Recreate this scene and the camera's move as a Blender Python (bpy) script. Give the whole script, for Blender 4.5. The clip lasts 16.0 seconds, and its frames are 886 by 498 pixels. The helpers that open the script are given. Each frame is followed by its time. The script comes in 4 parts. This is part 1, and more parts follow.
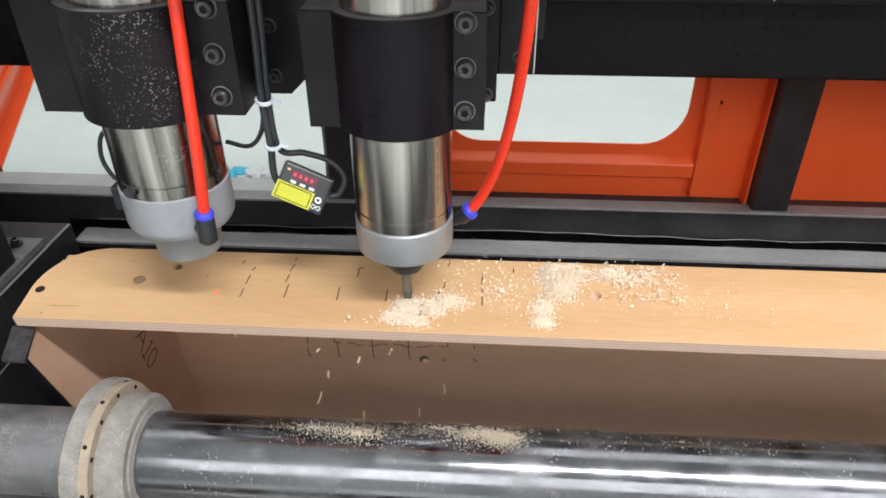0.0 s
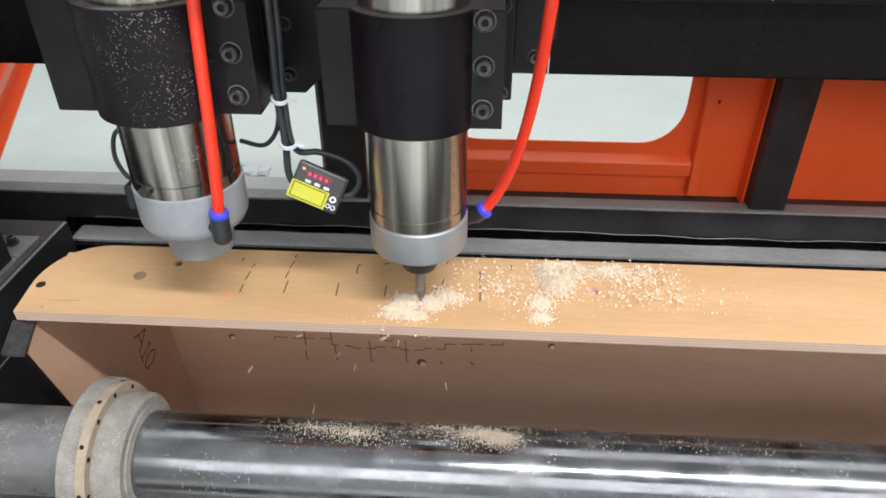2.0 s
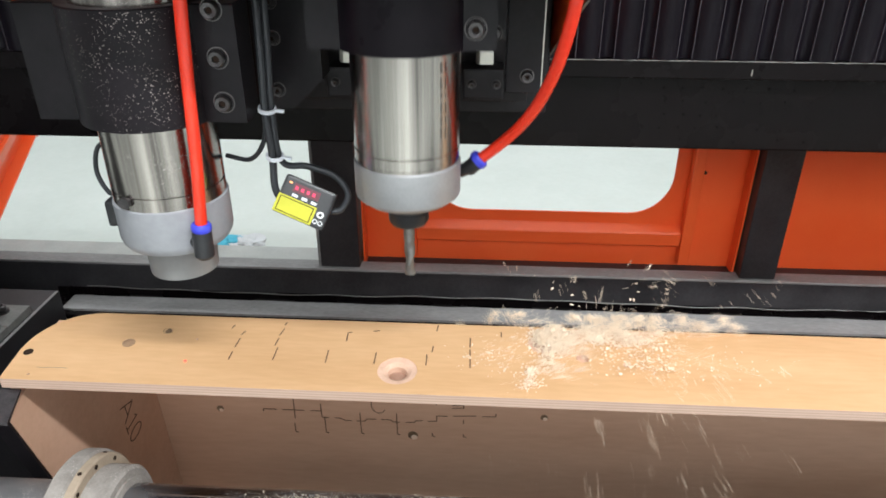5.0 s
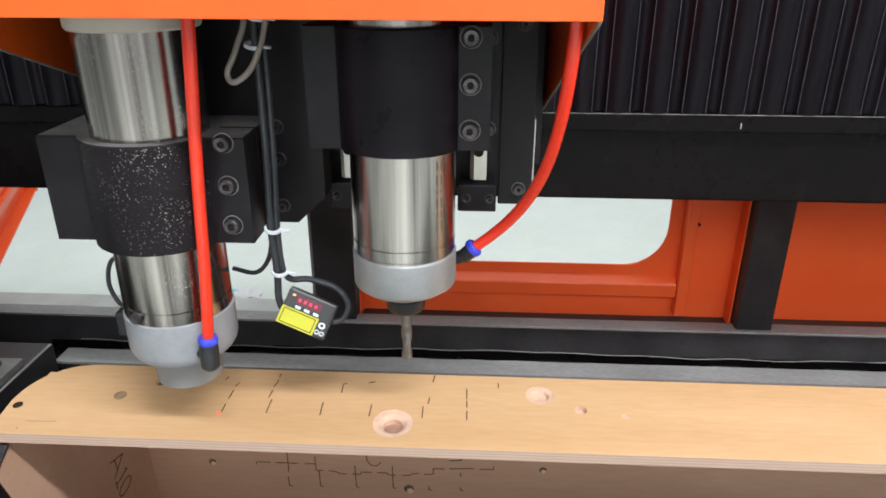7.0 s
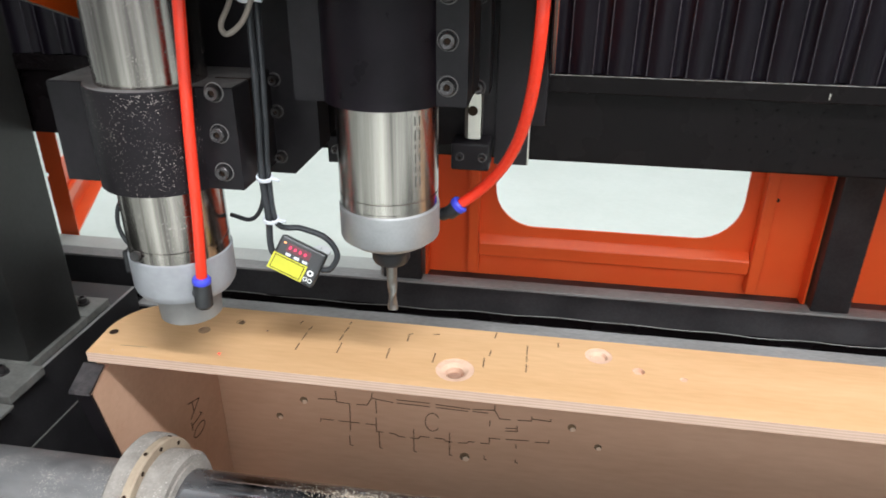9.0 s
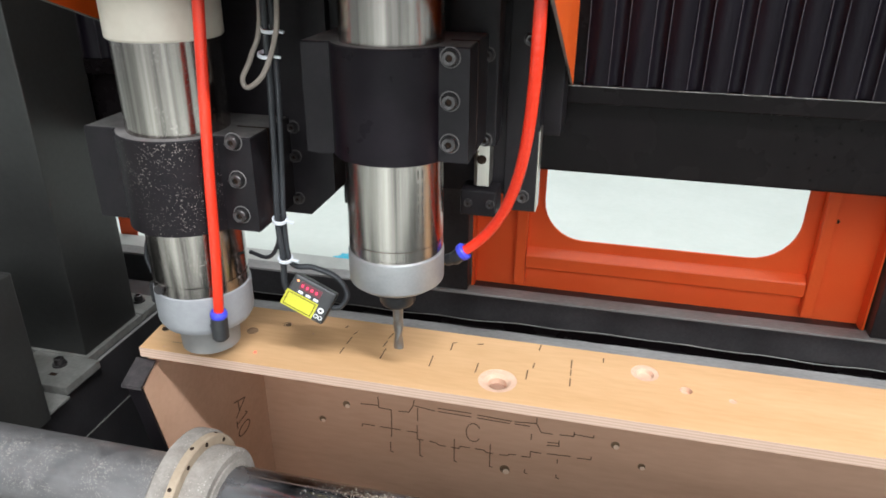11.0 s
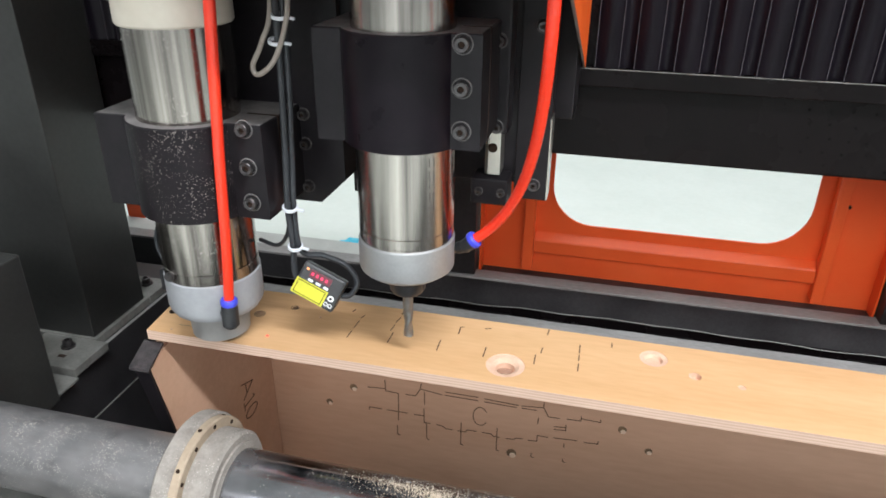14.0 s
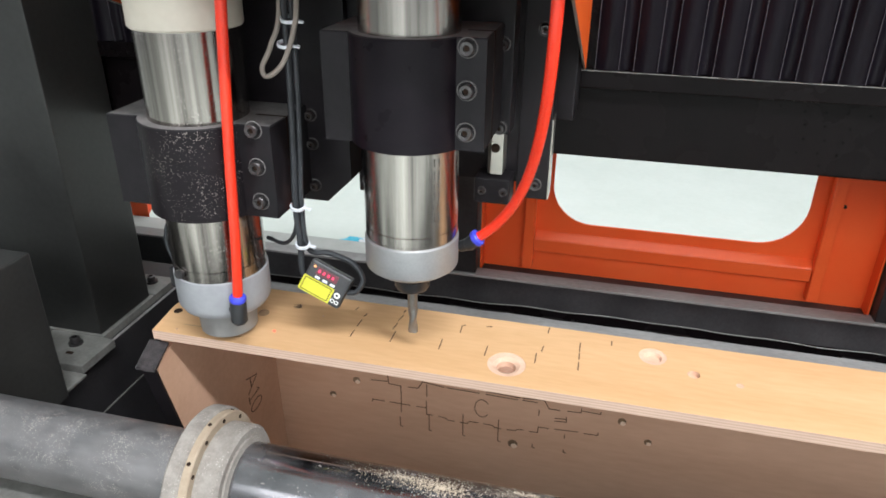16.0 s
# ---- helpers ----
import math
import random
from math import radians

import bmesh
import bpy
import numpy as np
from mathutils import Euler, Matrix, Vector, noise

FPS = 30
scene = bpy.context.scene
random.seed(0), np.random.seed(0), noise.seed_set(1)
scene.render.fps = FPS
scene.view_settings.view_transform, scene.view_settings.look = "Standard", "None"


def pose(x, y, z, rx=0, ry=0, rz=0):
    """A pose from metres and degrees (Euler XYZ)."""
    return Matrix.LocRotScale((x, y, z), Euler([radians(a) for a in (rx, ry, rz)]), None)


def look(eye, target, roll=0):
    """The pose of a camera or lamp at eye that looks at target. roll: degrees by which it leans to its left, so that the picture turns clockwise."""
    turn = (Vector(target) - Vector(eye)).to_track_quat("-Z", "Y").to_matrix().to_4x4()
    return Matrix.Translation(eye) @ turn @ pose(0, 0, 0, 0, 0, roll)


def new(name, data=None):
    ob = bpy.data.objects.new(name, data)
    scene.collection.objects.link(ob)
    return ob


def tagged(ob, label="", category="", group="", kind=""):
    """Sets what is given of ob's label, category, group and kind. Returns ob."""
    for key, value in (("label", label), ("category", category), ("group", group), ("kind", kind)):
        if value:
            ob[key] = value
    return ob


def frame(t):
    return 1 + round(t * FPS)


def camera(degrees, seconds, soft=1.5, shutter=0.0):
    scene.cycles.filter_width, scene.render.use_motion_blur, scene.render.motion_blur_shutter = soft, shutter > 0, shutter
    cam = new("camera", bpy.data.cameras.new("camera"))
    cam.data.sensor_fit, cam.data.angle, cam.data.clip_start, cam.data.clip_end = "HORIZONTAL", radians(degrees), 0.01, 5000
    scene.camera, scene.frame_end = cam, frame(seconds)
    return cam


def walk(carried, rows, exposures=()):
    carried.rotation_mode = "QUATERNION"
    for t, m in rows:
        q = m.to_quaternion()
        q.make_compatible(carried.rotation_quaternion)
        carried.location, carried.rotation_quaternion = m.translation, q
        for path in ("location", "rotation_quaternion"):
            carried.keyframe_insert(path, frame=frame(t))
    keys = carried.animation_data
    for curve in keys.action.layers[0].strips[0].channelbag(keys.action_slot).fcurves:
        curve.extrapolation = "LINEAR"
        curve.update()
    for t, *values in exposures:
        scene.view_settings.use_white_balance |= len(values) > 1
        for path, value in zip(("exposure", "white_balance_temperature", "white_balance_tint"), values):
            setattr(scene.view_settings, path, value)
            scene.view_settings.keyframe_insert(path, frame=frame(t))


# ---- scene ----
cam = camera(64.31, 16.0, soft=1.7, shutter=0.4)
PATH = [
    (0.0, pose(0.1555, -0.5832, 0.4637, 56.58, 0.28, 3.72)),
    (0.5, pose(0.1552, -0.5828, 0.4663, 56.36, 0.15, 3.71)),
    (1.0, pose(0.1543, -0.5830, 0.4653, 56.35, 0.10, 3.65)),
    (1.5, pose(0.1534, -0.5824, 0.4627, 56.44, 0.12, 3.59)),
    (2.0, pose(0.1543, -0.5810, 0.4653, 56.35, 0.07, 3.56)),
    (2.5, pose(0.1568, -0.5798, 0.4668, 56.36, 0.07, 3.59)),
    (3.0, pose(0.1607, -0.5788, 0.4654, 56.36, 0.04, 3.54)),
    (3.5, pose(0.1590, -0.5796, 0.4632, 56.38, 0.06, 3.46)),
    (4.0, pose(0.1585, -0.5818, 0.4638, 57.36, 0.05, 3.39)),
    (4.5, pose(0.1596, -0.5843, 0.4649, 60.43, -0.04, 3.31)),
    (5.0, pose(0.1611, -0.5856, 0.4636, 62.14, -0.08, 3.25)),
    (7.5, pose(0.1620, -0.5925, 0.4576, 66.93, -0.16, 2.88)),
    (8.0, pose(0.1638, -0.5910, 0.4557, 64.55, -0.28, 2.86)),
    (8.5, pose(0.1622, -0.5980, 0.4554, 64.05, -0.33, 4.95)),
    (9.0, pose(0.1630, -0.6020, 0.4534, 64.05, -0.35, 9.01)),
    (9.5, pose(0.1636, -0.6034, 0.4506, 64.55, -0.47, 11.46)),
    (10.0, pose(0.1624, -0.6037, 0.4496, 65.24, -0.48, 12.35)),
    (12.5, pose(0.1673, -0.6077, 0.4507, 64.39, -0.51, 13.93)),
    (13.0, pose(0.1653, -0.6067, 0.4501, 64.11, -0.50, 13.94)),
    (13.5, pose(0.1620, -0.6034, 0.4478, 63.87, -0.46, 13.97)),
    (14.0, pose(0.1612, -0.6024, 0.4467, 63.85, -0.47, 13.88)),
    (14.5, pose(0.1624, -0.6054, 0.4492, 63.83, -0.49, 13.82)),
    (15.0, pose(0.1628, -0.6101, 0.4483, 63.84, -0.50, 13.81)),
    (15.5, pose(0.1611, -0.6158, 0.4509, 63.87, -0.51, 13.81)),
    (16.0, pose(0.1591, -0.6194, 0.4540, 63.76, -0.56, 13.77)),
]
walk(cam, PATH, exposures=[(0.0, -0.02), (3.5, 0.0), (5.0, 0.12), (7.5, 0.04), (9.0, 0.20), (12.5, 0.24), (16.0, 0.24)])

# ---------------------------------------------------------------- light
world = bpy.data.worlds.new("hall_air")
world.use_nodes = True
scene.world = world
world.node_tree.nodes["Background"].inputs[0].default_value = (0.9, 0.95, 1.0, 1)
world.node_tree.nodes["Background"].inputs[1].default_value = 0.32


def area_lamp(name, where, aim, sx, sy, watts, colour):
    data = bpy.data.lights.new(name, "AREA")
    data.shape, data.size, data.size_y, data.energy, data.color = "RECTANGLE", sx, sy, watts, colour
    ob = new(name, data)
    ob.matrix_world = look(where, aim)
    return ob


COOL = (0.93, 0.97, 1.0)
FLOOR, CEIL = -0.85, 3.6
area_lamp("unseen_ceiling_lamp", (1.8, -1.75, CEIL - 0.25), (1.8, -1.75, 0), 3.2, 0.20, 205, COOL)
# Wide tilted soft panel, added as front fill for the door and back panel.
area_lamp("unseen_ceiling_lamp", (0.6, -4.7, CEIL - 0.9), (0.6, -2.9, 0), 6.0, 2.4, 180, COOL)
# Added fill: a soft one overhead, then one brightening the floor behind the machine.
area_lamp("unseen_ceiling_lamp", (0.3, 1.0, CEIL - 0.25), (0.3, 1.0, 0), 5.0, 1.2, 38, COOL)
area_lamp("unseen_ceiling_lamp", (-0.5, 3.4, CEIL - 0.25), (-0.5, 3.4, 0), 6.0, 0.6, 86, COOL)

# ---------------------------------------------------------------- materials
MATS = {}


def surface(name, c1, c2, scale=20.0, rough=0.5, metal=0.0, bump=0.0, stretch=(1, 1, 1), fine=6.0, rough_var=0.1,
            speck=None, speck_scale=900.0, speck_cut=3.0, coat=0.0, detail=6.0, spec=0.5):
    """A procedural surface: two tones mixed by noise at two scales, varied gloss, relief, and optional specks of dust."""
    if name in MATS:
        return MATS[name]
    m = bpy.data.materials.new(name)
    m.use_nodes = True
    nt = m.node_tree
    b = nt.nodes["Principled BSDF"]
    link = nt.links.new
    tc = nt.nodes.new("ShaderNodeTexCoord")
    mp = nt.nodes.new("ShaderNodeMapping")
    mp.inputs["Scale"].default_value = stretch
    link(tc.outputs["Object"], mp.inputs["Vector"])
    big = nt.nodes.new("ShaderNodeTexNoise")
    big.inputs["Scale"].default_value, big.inputs["Detail"].default_value = scale, detail
    small = nt.nodes.new("ShaderNodeTexNoise")
    small.inputs["Scale"].default_value, small.inputs["Detail"].default_value = scale * fine, 3.0
    for n in (big, small):
        link(mp.outputs[0], n.inputs["Vector"])
    add = nt.nodes.new("ShaderNodeMath")
    add.operation = "MULTIPLY_ADD"
    link(small.outputs["Fac"], add.inputs[0])
    add.inputs[1].default_value = 0.45
    link(big.outputs["Fac"], add.inputs[2])
    ramp = nt.nodes.new("ShaderNodeValToRGB")
    ramp.color_ramp.elements[0].position, ramp.color_ramp.elements[1].position = 0.5, 0.95
    ramp.color_ramp.elements[0].color, ramp.color_ramp.elements[1].color = (*c1, 1), (*c2, 1)
    link(add.outputs[0], ramp.inputs[0])
    colour = ramp.outputs[0]
    ro = nt.nodes.new("ShaderNodeMapRange")
    ro.inputs["To Min"].default_value, ro.inputs["To Max"].default_value = max(rough - rough_var, 0.02), min(rough + rough_var, 1)
    link(big.outputs["Fac"], ro.inputs["Value"])
    gloss, metalness = ro.outputs[0], None
    if speck:
        dust = nt.nodes.new("ShaderNodeTexVoronoi")
        dust.inputs["Scale"].default_value = speck_scale
        link(tc.outputs["Object"], dust.inputs["Vector"])
        part_of = nt.nodes.new("ShaderNodeSeparateColor")
        link(dust.outputs["Color"], part_of.inputs[0])
        size = nt.nodes.new("ShaderNodeMath")
        size.operation = "POWER"
        link(part_of.outputs[0], size.inputs[0])
        size.inputs[1].default_value = speck_cut
        cloud = nt.nodes.new("ShaderNodeTexNoise")
        cloud.inputs["Scale"].default_value, cloud.inputs["Detail"].default_value = 28.0, 4.0
        link(tc.outputs["Object"], cloud.inputs["Vector"])
        spread = nt.nodes.new("ShaderNodeMapRange")
        spread.inputs["From Min"].default_value, spread.inputs["From Max"].default_value = 0.36, 0.66
        spread.inputs["To Min"].default_value, spread.inputs["To Max"].default_value = 0.12, 0.62
        link(cloud.outputs["Fac"], spread.inputs["Value"])
        grain = nt.nodes.new("ShaderNodeMath")
        grain.operation = "MULTIPLY"
        link(size.outputs[0], grain.inputs[0])
        link(spread.outputs[0], grain.inputs[1])
        where = nt.nodes.new("ShaderNodeMath")
        where.operation = "SUBTRACT"
        link(grain.outputs[0], where.inputs[0])
        link(dust.outputs["Distance"], where.inputs[1])
        cut = nt.nodes.new("ShaderNodeValToRGB")
        cut.color_ramp.elements[0].position, cut.color_ramp.elements[1].position = 0.0, 0.10
        link(where.outputs[0], cut.inputs[0])
        mix = nt.nodes.new("ShaderNodeMixRGB")
        link(cut.outputs[0], mix.inputs[0])
        link(colour, mix.inputs[1])
        mix.inputs[2].default_value = (*speck, 1)
        colour = mix.outputs[0]
        if metal > 0:
            inv = nt.nodes.new("ShaderNodeMath")
            inv.operation = "MULTIPLY_ADD"
            link(cut.outputs[0], inv.inputs[0])
            inv.inputs[1].default_value, inv.inputs[2].default_value = -metal, metal
            metalness = inv.outputs[0]
        mr = nt.nodes.new("ShaderNodeMixRGB")
        link(cut.outputs[0], mr.inputs[0])
        link(gloss, mr.inputs[1])
        mr.inputs[2].default_value = (0.9, 0.9, 0.9, 1)
        gloss = mr.outputs[0]
    link(colour, b.inputs["Base Color"])
    link(gloss, b.inputs["Roughness"])
    b.inputs["Metallic"].default_value = metal
    if metalness:
        link(metalness, b.inputs["Metallic"])
    b.inputs["Coat Weight"].default_value = coat
    b.inputs["Specular IOR Level"].default_value = spec
    if bump:
        bp = nt.nodes.new("ShaderNodeBump")
        bp.inputs["Strength"].default_value, bp.inputs["Distance"].default_value = bump, 0.001
        link(add.outputs[0], bp.inputs["Height"])
        link(bp.outputs[0], b.inputs["Normal"])
    MATS[name] = m
    return m


def glow(name, colour, strength):
    m = bpy.data.materials.new(name)
    m.use_nodes = True
    b = m.node_tree.nodes["Principled BSDF"]
    b.inputs["Base Color"].default_value = (*colour, 1)
    b.inputs["Emission Color"].default_value = (*colour, 1)
    b.inputs["Emission Strength"].default_value = strength
    return m


def layered_edge(name):
    """Plywood seen on edge: thin pale and brown plies stacked along z."""
    m = surface(name, (0.56, 0.38, 0.29), (0.66, 0.47, 0.37), 40, 0.7, bump=0.3, stretch=(0.15, 1, 1))
    nt = m.node_tree
    tc = nt.nodes.new("ShaderNodeTexCoord")
    sep = nt.nodes.new("ShaderNodeSeparateXYZ")
    nt.links.new(tc.outputs["Object"], sep.inputs[0])
    wob = nt.nodes.new("ShaderNodeTexNoise")
    wob.inputs["Scale"].default_value = 12
    nt.links.new(tc.outputs["Object"], wob.inputs["Vector"])
    k = nt.nodes.new("ShaderNodeMath")
    k.operation = "MULTIPLY_ADD"
    nt.links.new(wob.outputs["Fac"], k.inputs[0])
    k.inputs[1].default_value = 0.0015
    nt.links.new(sep.outputs["Z"], k.inputs[2])
    w = nt.nodes.new("ShaderNodeMath")
    w.operation = "MULTIPLY"
    nt.links.new(k.outputs[0], w.inputs[0])
    w.inputs[1].default_value = 2 * math.pi / 0.0034
    s = nt.nodes.new("ShaderNodeMath")
    s.operation = "SINE"
    nt.links.new(w.outputs[0], s.inputs[0])
    ramp = nt.nodes.new("ShaderNodeValToRGB")
    ramp.color_ramp.elements[0].color = (0.47, 0.30, 0.22, 1)
    ramp.color_ramp.elements[1].color = (0.68, 0.49, 0.39, 1)
    mr = nt.nodes.new("ShaderNodeMapRange")
    mr.inputs["From Min"].default_value = -1
    nt.links.new(s.outputs[0], mr.inputs["Value"])
    nt.links.new(mr.outputs[0], ramp.inputs[0])
    b = nt.nodes["Principled BSDF"]
    old = b.inputs["Base Color"].links[0].from_socket
    mix = nt.nodes.new("ShaderNodeMixRGB")
    mix.inputs[0].default_value = 0.55
    nt.links.new(old, mix.inputs[1])
    nt.links.new(ramp.outputs[0], mix.inputs[2])
    nt.links.new(mix.outputs[0], b.inputs["Base Color"])
    return m




def chrome(name, film_from, cut_power, grain_scale, most, film_scale, film_tone):
    """Polished chrome under a film of dust in patches, with grains lying on it."""
    m = surface(name, (0.17, 0.167, 0.178), (0.32, 0.315, 0.335), 8, 0.10, metal=1.0, fine=12, rough_var=0.04, stretch=(0.3, 1, 1), speck=(0.52, 0.48, 0.44), speck_scale=grain_scale, speck_cut=cut_power)
    nt = m.node_tree
    link = nt.links.new
    b = nt.nodes["Principled BSDF"]
    tc = nt.nodes.new("ShaderNodeTexCoord")
    film = nt.nodes.new("ShaderNodeTexNoise")
    film.inputs["Scale"].default_value, film.inputs["Detail"].default_value, film.inputs["Distortion"].default_value = film_scale, 9.0, 0.0
    link(tc.outputs["Object"], film.inputs["Vector"])
    amount = nt.nodes.new("ShaderNodeMapRange")
    amount.inputs["From Min"].default_value, amount.inputs["From Max"].default_value = film_from, film_from + 0.50
    amount.inputs["To Max"].default_value = most
    link(film.outputs["Fac"], amount.inputs["Value"])
    for key, value in (("Base Color", (film_tone, film_tone * 0.93, film_tone * 0.9, 1)), ("Roughness", (0.8, 0.8, 0.8, 1)), ("Metallic", (0, 0, 0, 1))):
        mix = nt.nodes.new("ShaderNodeMixRGB")
        link(amount.outputs[0], mix.inputs[0])
        link(b.inputs[key].links[0].from_socket, mix.inputs[1])
        mix.inputs[2].default_value = value
        link(mix.outputs[0], b.inputs[key])
    return m


PLY = surface("birch_face", (0.62, 0.360, 0.178), (0.745, 0.46, 0.25), 9, 0.40, bump=0.06, stretch=(0.25, 1.6, 1), fine=14, coat=0.15)
PLY_IN = surface("birch_inner_face", (0.60, 0.345, 0.225), (0.71, 0.44, 0.305), 7, 0.55, bump=0.05, stretch=(0.3, 1.4, 1.4), fine=14)
PLY_EDGE = layered_edge("plywood_edge")
CUTWOOD = surface("fresh_cut_wood", (0.66, 0.41, 0.29), (0.76, 0.51, 0.38), 90, 0.8, bump=0.3)
CHIP = surface("wood_chip", (0.84, 0.66, 0.48), (0.95, 0.82, 0.66), 150, 0.85)
DUSTY = surface("settled_sawdust", (0.50, 0.40, 0.30), (0.66, 0.55, 0.43), 200, 0.95, bump=0.5)
BURN = surface("burn_and_reflection_dark", (0.075, 0.04, 0.02), (0.15, 0.08, 0.042), 200, 0.8)
HOLE = surface("dark_hole", (0.02, 0.012, 0.009), (0.04, 0.025, 0.018), 100, 0.9, spec=0.1)
BLACK = surface("black_anodised", (0.010, 0.0085, 0.0102), (0.017, 0.0145, 0.017), 30, 0.40, bump=0.05, spec=0.22)
BLACK_DUST = surface("dusty_black_anodised", (0.008, 0.006, 0.0078), (0.014, 0.0105, 0.013), 25, 0.42, bump=0.06, speck=(0.34, 0.30, 0.28), speck_scale=820, speck_cut=2.7, spec=0.2)
BARREL = surface("turned_black_anodised", (0.006, 0.0042, 0.0064), (0.0105, 0.0075, 0.0108), 40, 0.30, bump=0.03, spec=0.15)
FRAME = surface("black_frame_paint", (0.017, 0.016, 0.018), (0.042, 0.040, 0.043), 12, 0.42, bump=0.1, fine=20, spec=0.4)
FRAME_DUST = surface("dusty_frame_paint", (0.19, 0.183, 0.18), (0.36, 0.35, 0.345), 14, 0.6, bump=0.1, stretch=(0.35, 1, 1), fine=18)
BEAM = surface("beam_paint", (0.0036, 0.0026, 0.0029), (0.0066, 0.005, 0.0056), 9, 0.27, bump=0.04, fine=20, spec=0.10)
# Both steels: upright light and dark streaks in the colour imitate reflected surroundings.
STEEL = surface("steel_painted_reflections", (0.16, 0.145, 0.137), (0.62, 0.57, 0.53), 26, 0.23, metal=1.0, stretch=(3, 3, 0.04), fine=3, rough_var=0.06, detail=3.0)
STEEL_DUST = surface("dusty_steel_painted_reflections", (0.14, 0.126, 0.118), (0.54, 0.49, 0.455), 26, 0.19, metal=1.0, stretch=(3, 3, 0.04), fine=3, speck=(0.46, 0.42, 0.39), speck_scale=950, speck_cut=4.0, rough_var=0.05, detail=2.0)
ALU = surface("matt_aluminium", (0.42, 0.42, 0.43), (0.50, 0.50, 0.51), 60, 0.5, metal=0.7, bump=0.06)
PLASTIC = surface("frosted_plastic", (0.30, 0.305, 0.325), (0.37, 0.375, 0.395), 30, 0.42, bump=0.05)
CHROME = chrome("chrome_pipe", 0.36, 6.0, 620, 0.50, 16.0, 0.17)
CHROME_DUST = chrome("sawdust_covered_chrome", 0.02, 0.9, 640, 0.46, 40.0, 0.26)
CLAMP_TOP = surface("dust_film_on_black", (0.10, 0.094, 0.092), (0.19, 0.178, 0.175), 60, 0.7, bump=0.1)
COLUMN = surface("grey_black_column_paint", (0.024, 0.0235, 0.023), (0.042, 0.043, 0.041), 6, 0.34, bump=0.03, fine=25, spec=0.5)
VOID = surface("unlit_bore", (0.001, 0.001, 0.001), (0.002, 0.002, 0.002), 50, 0.9, spec=0.1)
BORE_SHADE = surface("shaded_bore_wood", (0.10, 0.06, 0.035), (0.26, 0.16, 0.09), 60, 0.8)
KNOT = surface("dark_knot_wood", (0.26, 0.155, 0.09), (0.42, 0.26, 0.155), 160, 0.7)
DEEP = surface("shaded_cut_wood", (0.30, 0.17, 0.115), (0.42, 0.25, 0.18), 120, 0.85)
COLLAR = surface("sawdust_coated_nylon", (0.23, 0.205, 0.185), (0.36, 0.325, 0.295), 60, 0.85, bump=0.4, speck=(0.46, 0.42, 0.38), speck_scale=480, speck_cut=1.2)
COLLAR_RIM = surface("bare_nylon", (0.34, 0.26, 0.19), (0.44, 0.35, 0.26), 40, 0.7, bump=0.2)
ORANGE = surface("orange_powder_coat", (0.93, 0.115, 0.026), (0.97, 0.142, 0.034), 10, 0.36, bump=0.05, fine=30)
ORANGE_C = surface("bright_orange_cover", (0.90, 0.112, 0.010), (0.93, 0.135, 0.014), 8, 0.45)
RED_TUBE = surface("red_polyurethane_tube", (0.90, 0.035, 0.012), (0.95, 0.05, 0.018), 20, 0.32, coat=0.2)
BLUE = surface("blue_release_ring", (0.05, 0.06, 0.62), (0.07, 0.09, 0.72), 40, 0.4)
FIT = surface("black_fitting", (0.018, 0.018, 0.02), (0.03, 0.03, 0.032), 60, 0.35)
BRASS = surface("brass_thread", (0.55, 0.36, 0.14), (0.65, 0.45, 0.2), 60, 0.3, metal=1.0)
BOLT = surface("black_oxide_bolt", (0.06, 0.056, 0.058), (0.13, 0.12, 0.122), 120, 0.36, metal=0.8)
CABLE = surface("black_cable", (0.02, 0.022, 0.026), (0.035, 0.037, 0.042), 60, 0.5)
CABLE_G = surface("grey_cable", (0.28, 0.24, 0.21), (0.36, 0.31, 0.27), 60, 0.55)
TIE = surface("white_cable_tie", (0.68, 0.70, 0.76), (0.78, 0.80, 0.85), 60, 0.45)
YELLOW = surface("yellow_label", (0.52, 0.50, 0.025), (0.58, 0.55, 0.035), 50, 0.5)
WHITE = surface("white_print", (0.75, 0.76, 0.76), (0.82, 0.82, 0.82), 50, 0.5)
CREAM = surface("cream_motor_cap", (0.62, 0.56, 0.47), (0.70, 0.64, 0.55), 20, 0.5)
BELLOWS = surface("bellows_fabric", (0.0036, 0.0026, 0.0045), (0.0078, 0.006, 0.0095), 25, 0.36, bump=0.1, stretch=(1, 1, 0.2), spec=0.13)
BELLOWS_RIM = surface("bellows_seam", (0.026, 0.023, 0.029), (0.06, 0.054, 0.063), 60, 0.45, spec=0.3)
RAIL = surface("ground_rail_steel", (0.50, 0.47, 0.43), (0.58, 0.55, 0.50), 30, 0.3, metal=0.9, stretch=(4, 4, 0.3))
FLOORM = surface("pale_epoxy_floor", (0.73, 0.775, 0.725), (0.80, 0.84, 0.795), 3, 0.35, bump=0.03, fine=12)
WALLM = surface("hall_wall_paint", (0.54, 0.545, 0.55), (0.62, 0.625, 0.63), 2, 0.7)
CEILM = surface("hall_ceiling_panel", (0.72, 0.73, 0.74), (0.78, 0.79, 0.80), 4, 0.8)
PLATE_G = surface("zinc_foot_plate", (0.17, 0.167, 0.157), (0.27, 0.265, 0.25), 30, 0.55, metal=0.2, bump=0.1)
CARBIDE = surface("carbide_tool", (0.22, 0.20, 0.19), (0.32, 0.30, 0.28), 60, 0.35, metal=0.8)
RED_LED = glow("red_digits", (0.9, 0.03, 0.10), 0.45)
RED_DOT = glow("laser_spot", (1.0, 0.08, 0.06), 1.2)
